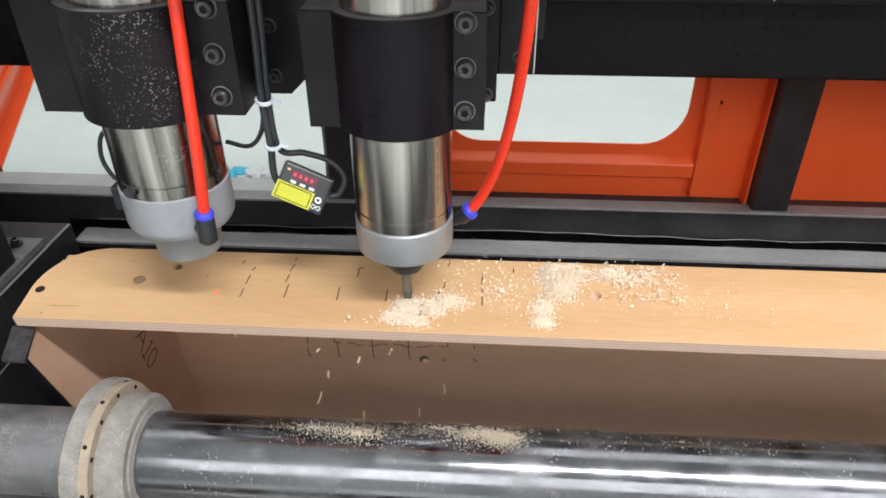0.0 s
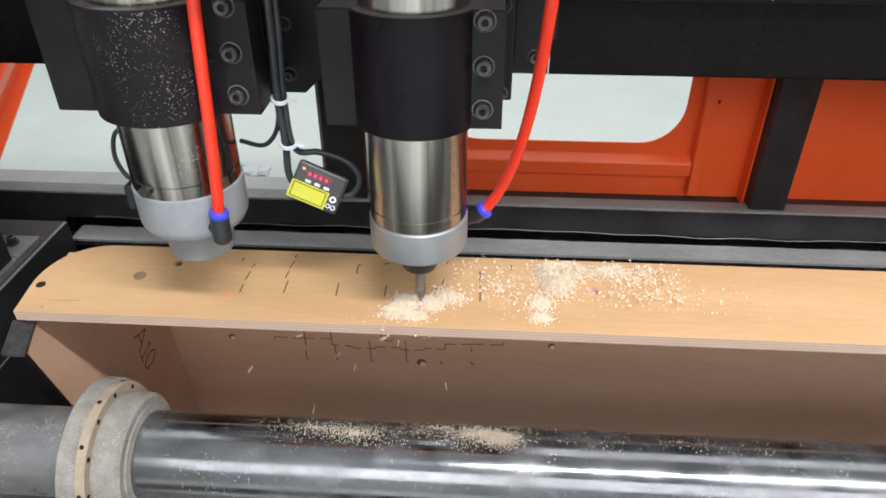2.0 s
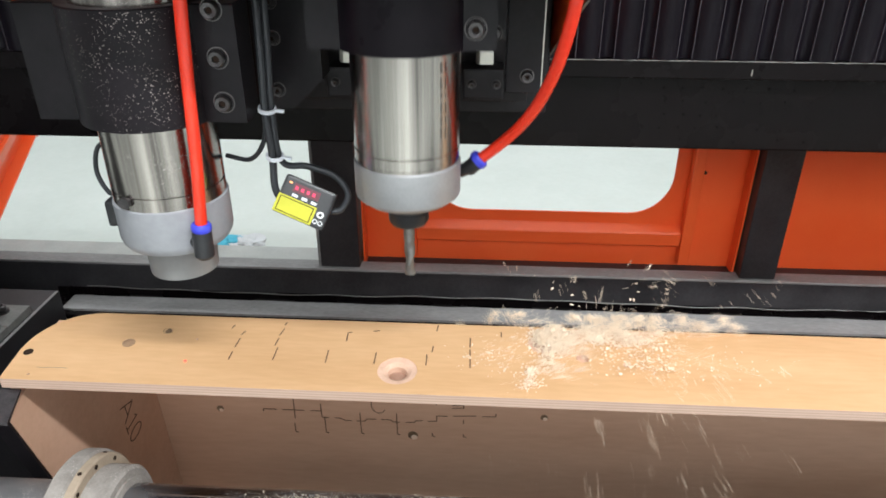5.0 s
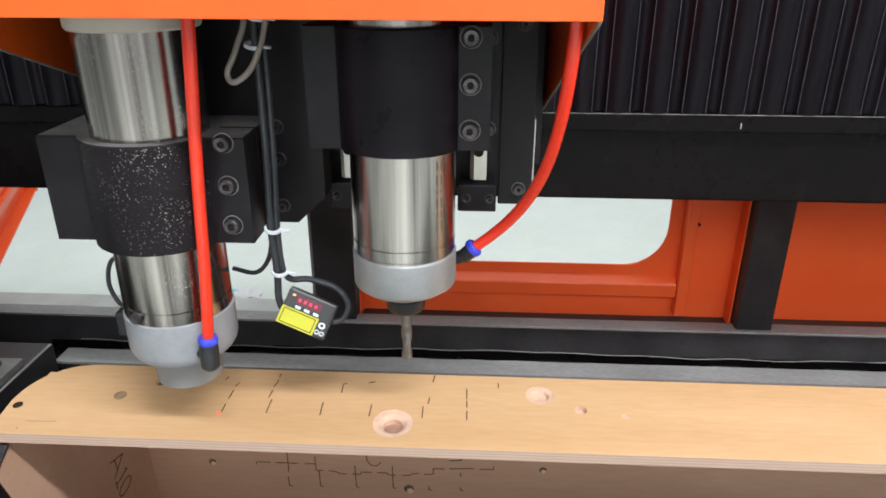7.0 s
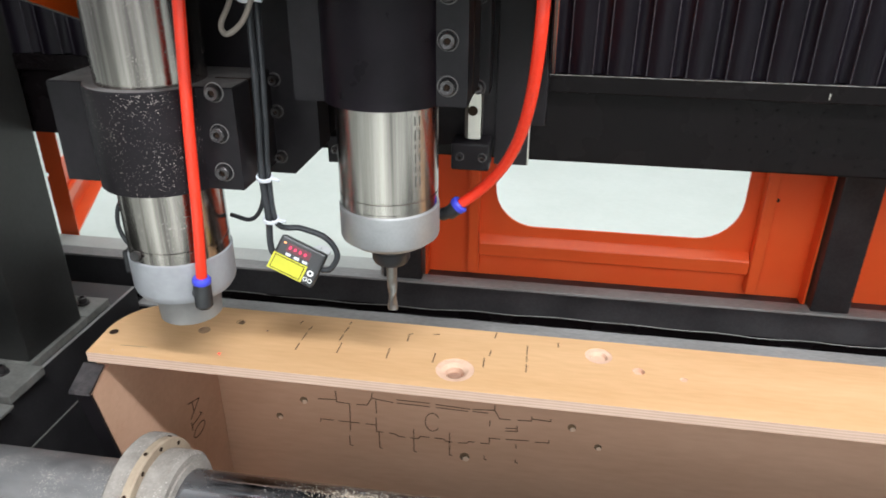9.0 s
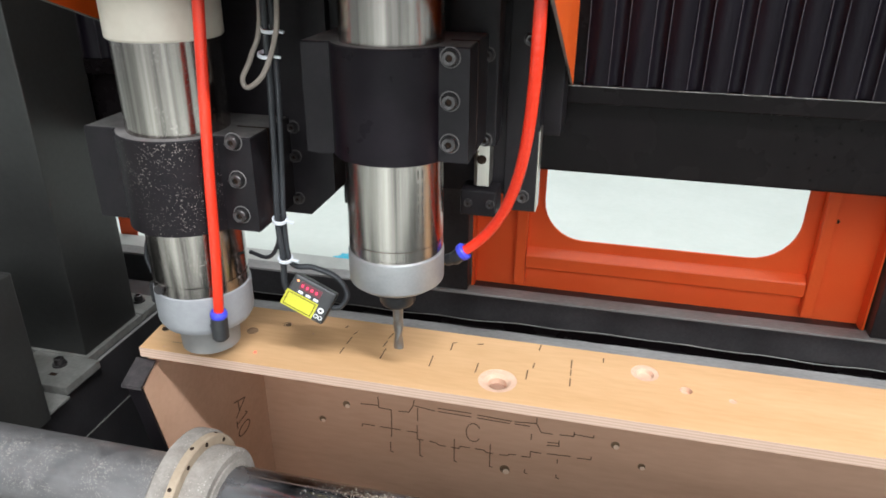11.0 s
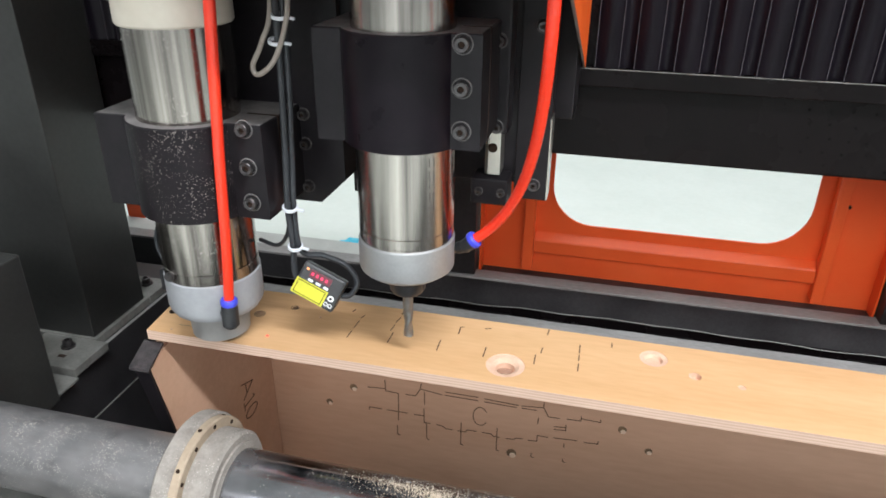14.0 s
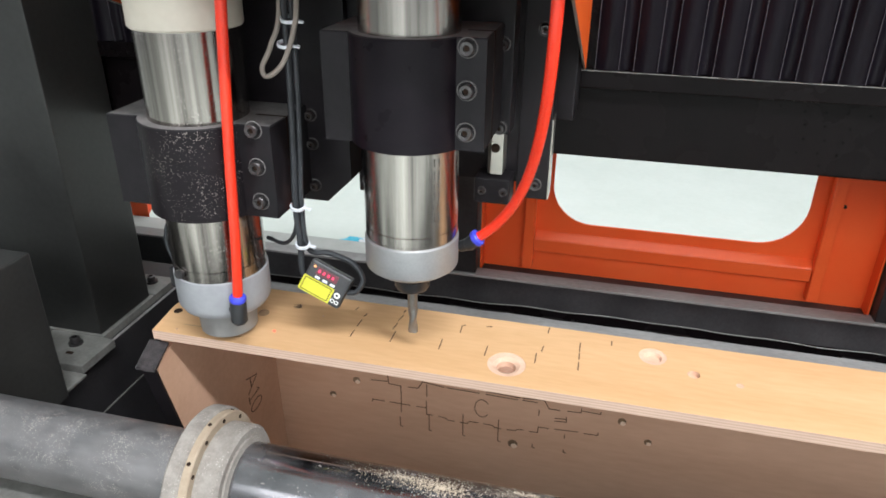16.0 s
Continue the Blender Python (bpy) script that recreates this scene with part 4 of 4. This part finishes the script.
# sensor with display, hung on its cables
e1 = Vector((0.905, 0.0, -0.42)).normalized()
e2 = Vector((0.36, 0.42, 0.80))
e2 = (e2 - e1 * e2.dot(e1)).normalized()
e3 = e1.cross(e2)
SENSOR = Matrix((e1, e2, e3)).transposed().to_4x4()
SENSOR = Matrix.Translation((0.1256, 0.0, 0.0710)) @ SENSOR @ Matrix.Diagonal((0.92, 0.86, 0.92, 1))
sensor = part("laser_sensor", block(-0.027, 0.027, -0.0215, 0.0215, -0.010, 0.008, 0.003), FIT, probe, "small black laser sensor with red digits", at=SENSOR)
part("warning_label", block(-0.027, 0.0135, -0.0205, -0.0005, 0.008, 0.0084), YELLOW, sensor, "plain yellow warning label")
for q in ((-0.0245, 0.0110, -0.0030, -0.0022), (-0.0245, 0.0110, -0.0188, -0.0180), (-0.0245, -0.0237, -0.0180, -0.0030), (0.0102, 0.0110, -0.0180, -0.0030)):
    part("label_frame", block(*q, 0.0084, 0.0087), HOLE, sensor)
part("display", block(-0.016, 0.0115, 0.0060, 0.0155, 0.008, 0.0084), surface("dark_display", (0.10, 0.01, 0.02), (0.14, 0.015, 0.03), 60, 0.3), sensor, "dark red display window")
for x in (-0.0125, -0.0065, -0.0005, 0.0055):
    part("digit_bar", block(x - 0.0013, x + 0.0013, 0.0090, 0.0125, 0.0084, 0.0088), RED_LED, sensor, "lit red digit")
for x in (-0.0115, -0.0015, 0.0085):
    part("button", block(x - 0.0030, x + 0.0030, 0.0010, 0.0042, 0.0080, 0.0090, 0.0006), TIE, sensor)
part("round_mark", lathe([(0.0018, 0), (0.0037, 0), (0.0037, 0.0005), (0.0018, 0.0005)], 16, closed=True), WHITE, sensor, at=Matrix.Translation((0.0190, -0.0060, 0.0081)))
for x in (0.0165, 0.0220):
    part("print_arc", lathe([(0.0017, 0), (0.0026, 0), (0.0026, 0.0005), (0.0017, 0.0005)], 12, closed=True), WHITE, sensor, at=Matrix.Translation((x, -0.0145, 0.0081)))
part("indicator", block(-0.0215, -0.0185, 0.0130, 0.0150, 0.008, 0.0086), glow("amber_lamp", (1.0, 0.35, 0.12), 0.8), sensor)
cables = [[(0.092, 0.02, 0.60), (0.094, 0.018, 0.40), (0.098, 0.010, 0.30), (0.1000, 0.0, 0.22), (0.0990, -0.004, 0.162), (0.1010, -0.004, 0.118), (0.1000, -0.003, 0.085), (0.1090, -0.002, 0.066)],
          [(0.098, 0.026, 0.60), (0.100, 0.022, 0.40), (0.104, 0.014, 0.30), (0.1055, 0.004, 0.22), (0.1035, 0.001, 0.162), (0.1075, 0.0, 0.112), (0.128, 0.010, 0.103), (0.152, 0.013, 0.093), (0.1640, 0.011, 0.076), (0.158, 0.006, 0.062), (0.148, 0.004, 0.060)],
          [(0.0995, 0.0, 0.162), (0.092, 0.004, 0.128), (0.075, 0.012, 0.108), (0.050, 0.020, 0.108)],
          [(-0.046, 0.012, 0.125), (-0.066, 0.010, 0.118), (-0.071, 0.006, 0.095), (-0.062, 0.002, 0.076), (-0.052, 0.0, 0.075)]]
for c, r in zip(cables, (0.0034, 0.0030, 0.0022, 0.0022)):
    part("cable", tube(smooth_path(c, 8), r, 10), CABLE, probe, smooth=True)
part("cable", tube(smooth_path([(0.092, 0.02, 0.50), (0.089, 0.02, 0.36), (0.080, 0.012, 0.320), (0.072, 0.006, 0.300), (0.078, 0.004, 0.292), (0.094, 0.006, 0.305), (0.106, 0.010, 0.335), (0.110, 0.014, 0.37), (0.112, 0.02, 0.50)], 8), 0.0026, 10), CABLE_G, probe, "grey looped cable", smooth=True)
for x, y, z in ((0.1005, -0.002, 0.160), (0.1030, -0.003, 0.117), (0.1000, 0.014, 0.345), (0.0950, 0.013, 0.322)):
    tie = part("cable_tie", lathe([(0.0062, -0.0016), (0.0080, -0.0016), (0.0080, 0.0016), (0.0062, 0.0016)], 18, closed=True), TIE, probe, "white cable tie", at=pose(x, y, z, 12, 8, 0))
    part("tie_tail", block(0.006, 0.015, -0.0015, 0.0015, -0.0012, 0.0012, 0.0004), TIE, tie)

# flexible hose of the cutting head, in short rigid links
LINK, LINKS = 0.0085, 46
hose_links = []
hose_mesh = None
for k in range(LINKS):
    if hose_mesh is None:
        ob = finish("hose_link", lathe([(0, -0.0053), (0.0022, -0.0048), (0.0040, -0.0035), (0.0050, -0.0018), (0.0053, 0.0), (0.0053, LINK), (0.0050, LINK + 0.0018), (0.0040, LINK + 0.0035), (0.0022, LINK + 0.0048), (0, LINK + 0.0053)], 20), RED_TUBE, smooth=True)
        hose_mesh = ob.data
    else:
        ob = new("hose_link", hose_mesh)
    hose_links.append(tagged(ob, "red plastic air hose of the milling spindle", "air hose", "links of the red air hose"))

# ---------------------------------------------------------------- carriage and cover
carriage = tagged(empty("gantry_carriage"), "black steel cross carriage carrying both spindles", "carriage")
part("carriage_plate", block(-0.40, 0.085, 0.175, 0.235, 0.245, 0.80, 0.002), BLACK, carriage)
part("back_plate", block(-0.40, 0.112, 0.236, 0.318, 0.215, 0.80, 0.002), BLACK, carriage)

cover = tagged(empty("spindle_cover"), "bright orange sheet metal cover over the spindle carriage", "machine cover")
CX0, CX1, CY, CZ = -0.365, 0.118, -0.10, 0.4125
part("front_sheet", block(CX0, CX1, CY, CY + 0.003, CZ, CZ + 0.55, 0.0008), ORANGE_C, cover)
for x, back in ((CX1 - 0.003, 0.316), (CX0, 0.170)):      # side sheets, their lower edges falling towards the back
    low = CZ - 0.3625 * (back - CY)
    sheet = part("side_sheet", prism([(CY + 0.003, CZ), (back, low), (back, CZ + 0.55), (CY + 0.003, CZ + 0.55)], x, x + 0.003, "x"), ORANGE_C, cover)
    part("pale_sheet_edge", prism([(CY + 0.003, CZ - 0.0002), (back, low - 0.0002), (back, low - 0.0014), (CY + 0.003, CZ - 0.0014)], x + 0.0003, x + 0.0027, "x"), PLATE_G, sheet, "pale lower edge of the sheet")
part("top_sheet", block(CX0, CX1, CY, 0.30, CZ + 0.55, CZ + 0.553), ORANGE_C, cover)
part("emblem", prism([(-0.142, CZ + 0.055), (-0.116, CZ + 0.055), (-0.127, CZ + 0.018), (-0.131, CZ + 0.018)], CY - 0.0008, CY, "y"), HOLE, cover, "black printed shape")

# ---------------------------------------------------------------- loose things
scrap = tagged(empty("crumpled_wrapper", pose(-0.83, 1.90, FLOOR)), "crumpled blue and white plastic wrapper on the floor", "wrapper")
for nm, mm, ox, s in (("blue_film", CYAN, 0.0, 0.045), ("white_film", PAPER, 0.06, 0.05)):
    bm = bmesh.new()
    bmesh.ops.create_icosphere(bm, subdivisions=3, radius=s)
    for v in bm.verts:
        n1 = noise.noise(v.co * 40 + Vector((ox * 9, 0, 0)))
        v.co = Vector((v.co.x * 1.3, v.co.y, max(v.co.z, -s * 0.3) * 0.45)) * (1 + 0.5 * n1)
        v.co += Vector((ox, 0, s * 0.14))
    part(nm, bm, mm, scrap)


def flakes(rng, count, spread, height, size=(0.0012, 0.004), bm=None, lift=0.0, back=9.0):
    """A heap of bent flakes, thick in the middle and scattered at the edge."""
    out = bm or bmesh.new()
    for _ in range(count):
        a, q = rng.uniform(0, 2 * math.pi), abs(rng.gauss(0, 0.45))
        x, y = spread[0] * q * math.cos(a), spread[1] * q * math.sin(a)
        y = min(y, back - rng.random() * 0.012)
        z = lift + rng.random() * height * math.exp(-3 * q * q) + 0.0004
        s = rng.uniform(*size)
        m = Matrix.Translation((x, y, z)) @ Euler((rng.uniform(-0.9, 0.9), rng.uniform(-0.9, 0.9), rng.uniform(0, 6.3))).to_matrix().to_4x4()
        w, t = s * rng.uniform(0.3, 0.7), 0.0003
        pts = [(-s / 2, -w / 2, 0), (0, -w / 2, s * 0.22), (s / 2, -w / 2, 0), (s / 2, w / 2, 0), (0, w / 2, s * 0.22), (-s / 2, w / 2, 0)]
        lo = [out.verts.new(m @ Vector(p)) for p in pts]
        hi = [out.verts.new(m @ (Vector(p) + Vector((0, 0, t)))) for p in pts]
        for f in ((0, 1, 4, 5), (1, 2, 3, 4)):
            out.faces.new([hi[k] for k in f])
            out.faces.new([lo[k] for k in reversed(f)])
        for k in range(6):
            j = (k + 1) % 6
            out.faces.new((lo[k], lo[j], hi[j], hi[k]))
    return out


def heap(name, rng, count, spread, height, label, back, size=(0.0007, 0.0028)):
    return tagged(finish(name, flakes(rng, count, spread, height, size, back=back), CHIP), label, "wood chips", "heaps of chips", "stuff")


rng = random.Random(11)
HEAPS = []
for x, y, n, sx, sy, h in ((0.066, 0.012, 420, 0.022, 0.014, 0.005), (0.080, 0.026, 620, 0.022, 0.018, 0.005), (0.086, 0.006, 380, 0.022, 0.012, 0.005), (0.102, 0.026, 420, 0.020, 0.018, 0.006), (0.120, 0.036, 260, 0.030, 0.026, 0.003),
                           (0.238, 0.082, 1000, 0.030, 0.026, 0.010), (0.256, 0.088, 900, 0.030, 0.022, 0.010), (0.240, 0.060, 620, 0.026, 0.026, 0.006), (0.220, 0.036, 330, 0.018, 0.026, 0.003), (0.216, 0.010, 170, 0.024, 0.016, 0.002),
                           (0.296, 0.090, 360, 0.034, 0.020, 0.003), (0.330, 0.086, 130, 0.05, 0.026, 0.001), (0.175, 0.050, 90, 0.06, 0.05, 0.001), (0.40, 0.05, 40, 0.14, 0.05, 0.001)):
    for k in range(13):
        dx, dy = rng.uniform(-0.35, 0.35) * sx, rng.uniform(-0.35, 0.35) * sy
        HEAPS.append((heap("chip_heap", rng, int(n * 0.24), (sx * 0.70, sy * 0.70), h, "loose heap of pale fresh wood chips on the plywood", PB - y - dy), x + dx, y + dy))

FLYERS = []
for k in range(420):
    single = k < 120
    bm = flakes(rng, 2 if single else 4, (0.0012, 0.0012) if single else (0.024, 0.018), 0.001 if single else 0.020, (0.0014, 0.0036) if single else (0.0011, 0.0036))
    FLYERS.append(tagged(finish("flying_chip", bm, CHIP), "pale wood chip thrown off the cutter", "wood chip", "flying chips", "" if single else "stuff"))

# chips lying on the pipe
for x, ang, n, sx, sa, h in ((0.178, 86, 2600, 0.026, 0.012, 0.0050), (0.165, 78, 1100, 0.045, 0.018, 0.0006), (0.150, 82, 500, 0.080, 0.020, 0.0005), (0.040, 88, 900, 0.055, 0.018, 0.0006), (0.0, 82, 500, 0.09, 0.022, 0.0005), (0.12, 72, 350, 0.12, 0.024, 0.0005), (0.35, 78, 160, 0.18, 0.024, 0.0004)):
    bm = flakes(rng, n, (sx, sa), h, (0.0006, 0.0014))
    for v in bm.verts:
        a = radians(ang) + v.co.y / PIPE_R
        r = PIPE_R + v.co.z
        v.co = Vector((x + v.co.x, PIPE_Y + r * math.cos(a), PIPE_Z + r * math.sin(a)))
    tagged(finish("sawdust_patch", bm, DUSTY), "sawdust lying on the chrome pipe", "sawdust", "sawdust on the pipe", "stuff")

# red aiming spot of the sensor, riding on the plate below the hood
spot = tagged(finish("laser_spot", lathe([(0.0010, 0), (0.0016, 0.0001), (0.0016, 0.0004), (0, 0.0004)], 14), RED_DOT), "red laser spot on the plywood", "light spot")


# ---------------------------------------------------------------- movement
def motions():
    walk(ply, [(t, box_pose(t)) for t, _ in TILT])
    cross = [(0.0, 0.1060), (0.5, 0.1120), (1.0, 0.1177), (1.5, 0.1214), (2.0, 0.1224), (3.0, 0.1226), (4.0, 0.1240), (5.2, 0.1248), (7.3, 0.1245), (7.5, 0.1238), (8.0, 0.1006), (8.5, 0.0726), (9.0, 0.0444), (9.5, 0.0165), (9.8, 0.0045), (10.0, 0.0007), (10.2, 0.0), (12.3, 0.0035), (16.0, 0.0035)]
    rise_cut = [(0.0, 0.2291), (0.5, 0.2312), (1.0, 0.2311), (2.0, 0.2306), (3.0, 0.2305), (3.2, 0.2350), (3.5, 0.2513), (3.8, 0.272), (4.0, 0.2818), (4.3, 0.2852), (4.6, 0.2862), (4.8, 0.310), (5.0, 0.3575), (5.2, 0.3790), (5.7, 0.385), (6.6, 0.320), (7.3, 0.3168), (9.6, 0.3161), (10.0, 0.3084), (10.2, 0.2980), (11.0, 0.271), (12.5, 0.2676), (13.0, 0.2662), (16.0, 0.2668)]
    rise_probe = [(0.0, 0.2371), (0.5, 0.2392), (1.0, 0.2385), (2.0, 0.2377), (3.0, 0.2377), (3.2, 0.2420), (3.5, 0.2587), (3.8, 0.280), (4.0, 0.2899), (4.3, 0.2924), (5.0, 0.2928), (5.2, 0.2856), (5.8, 0.250), (6.6, 0.228), (7.3, 0.2265), (9.6, 0.2254), (10.0, 0.2176), (10.2, 0.2047), (11.0, 0.181), (12.5, 0.1769), (13.0, 0.1753), (16.0, 0.1760)]

    def at(rows, t):
        for (a, u), (b, v) in zip(rows, rows[1:]):
            if t <= b:
                return u + (v - u) * (t - a) / (b - a)
        return rows[-1][1]

    times = sorted({t for rows in (cross, rise_cut, rise_probe) for t, _ in rows})
    head = lambda t: Vector((-0.0295 + at(cross, t), 0.014, at(rise_cut, t) - 0.2394))
    walk(cut_head, [(t, Matrix.Translation(head(t))) for t in times])
    walk(probe, [(t, pose(-0.2507 + at(cross, t), 0.006, at(rise_probe, t) - 0.1683)) for t in times])
    walk(carriage, [(t, pose(at(cross, t), 0, 0)) for t, _ in cross])
    walk(cover, [(t, pose(at(cross, t), 0, 0)) for t, _ in cross])

    # the hose bends between the fitting and its clip behind the cover
    tracks = [[] for _ in hose_links]
    for t in times:
        a = head(t) + HOSE_FROM
        low = min(max((t - 4.6) / 0.4, 0), 1)
        d = Vector((0.084 + 0.0235 * low + at(cross, t), -0.035 - 0.020 * low, 0.46))
        slack = min(1.0, (d.z - a.z) / 0.272)
        b = a + Vector((0.66 + 0.14 * low, 0.0, 0.75 - 0.15 * low)) * (0.064 + 0.021 * low) * slack
        c = d - Vector((0.030 * (1 - slack), 0.0, 0.15 * slack))
        line = []
        for k in range(121):
            u = k / 120
            line.append((1 - u) ** 3 * a + 3 * (1 - u) ** 2 * u * b + 3 * (1 - u) * u * u * c + u ** 3 * d)
        line += [d + Vector((0, 0, 0.004 * k)) for k in range(1, 80)]
        j, left = 0, 0.0
        for n in range(LINKS):
            while (line[j + 1] - line[j]).length < left:
                left -= (line[j + 1] - line[j]).length
                j += 1
            where = line[j] + (line[j + 1] - line[j]).normalized() * left
            tracks[n].append((t, tilted(where, line[j + 1] - line[j])))
            left += LINK
    for ob, rows in zip(hose_links, tracks):
        walk(ob, rows)

    # heaps lie on the tilting plate, then the air jet drives them along it, over its back edge and down
    rng = random.Random(5)
    for ob, x, y in HEAPS:
        lie = lambda t, dx=0.0, dy=0.0, h=0.0: box_pose(t) @ INV_FREE @ pose(x + dx, y + dy, 0.0002 + h)
        start = round(4.60 + max(0.0, x - 0.06) * 0.9 + (rng.uniform(0.0, 0.34) if x > 0.15 else rng.uniform(0.0, 0.06)), 2)
        rows = [(t, lie(t)) for t in (0.0, 0.5, 1.0, 1.5, 2.0, 2.5, 3.0, 3.5, 4.0, 4.5)] + [(start, lie(start))]
        run, gone = rng.uniform(0.06, 0.26), rng.uniform(0.14, 0.34)
        over = 0.125 - y
        rows.append((round(start + gone * 0.5, 2), lie(start, run * 0.4, over * 0.4, rng.uniform(0, 0.002)) @ pose(0, 0, 0, 0, 0, 25)))
        rows.append((round(start + gone, 2), lie(start, run, over, rng.uniform(0.0, 0.004)) @ pose(0, 0, 0, 0, 0, 45)))
        p = rows[-1][1].translation
        rows.append((round(start + gone + 0.10, 2), pose(p.x + 0.03, 0.165, p.z - 0.075, 20, 15, 60)))
        rows.append((round(start + gone + 0.30, 2), pose(p.x + 0.08, 0.345, p.z - 0.28, 60, 40, 80)))
        end = pose(p.x + 0.15, 0.37, -0.615, 60, 40, 80)
        walk(ob, rows + [(round(start + gone + 0.50, 2), end), (16.0, end)])
    for n, ob in enumerate(FLYERS):
        if n < 120:      # single chips off the cutter
            t0 = round(rng.uniform(-0.35, 1.9) if n < 92 else rng.uniform(1.9, 4.4), 2)
            src = Vector((0.08 + rng.uniform(-0.07, 0.03), rng.uniform(-0.030, -0.016), rng.uniform(-0.02, 0.006)))
            v = Vector((rng.uniform(-0.60, 0.12), rng.uniform(-0.06, 0.0), rng.uniform(0.0, 0.35)))
        else:           # the cloud raised by the air jet
            wave = rng.random()
            t0 = round(4.58 + 0.72 * wave, 2)
            src = Vector((0.10 + 0.22 * min(wave * 2, 1) + rng.uniform(-0.03, 0.05), 0.045 + rng.uniform(-0.03, 0.03), 0.001))
            v = Vector((rng.uniform(0.0, 1.1), rng.uniform(0.25, 0.75), rng.uniform(0.15, 1.15)))
            if rng.random() < 0.48:
                v = Vector((rng.uniform(0.1, 1.2), rng.uniform(-0.40, -0.20), rng.uniform(0.25, 0.70)))
        fly = lambda dt: Matrix.Translation(src + v * dt - Vector((0, 0, (2.2 if n < 120 else 4.0) * dt * dt))) @ pose(0, 0, 0, 180 * dt, 120 * dt, 0)
        rows = [(round(t0 + dt, 2), fly(dt)) for dt in (0.0, 0.1, 0.2, 0.3, 0.4) if t0 + dt > 0.005]
        rows.insert(0, (0.0, fly(max(0.0, -t0))))
        end = fly(0.4)
        end.translation.z = -0.615
        walk(ob, rows + [(round(t0 + 0.6, 2), end), (16.0, end)])
    # the slanting beam meets the plate further off as the head rises
    on = lambda t: pose(-0.2325 - 0.66 * (at(rise_probe, t) - 0.23) + at(cross, t), 0.0095 + 0.0048 * tilt(t), 0.0006)
    walk(spot, [(t, box_pose(t) @ INV_FREE @ on(t)) for t in sorted({*[t for t, _ in TILT], *times})])


INV_FREE = pose(0, AXIS_Y, AXIS_Z).inverted()
motions()
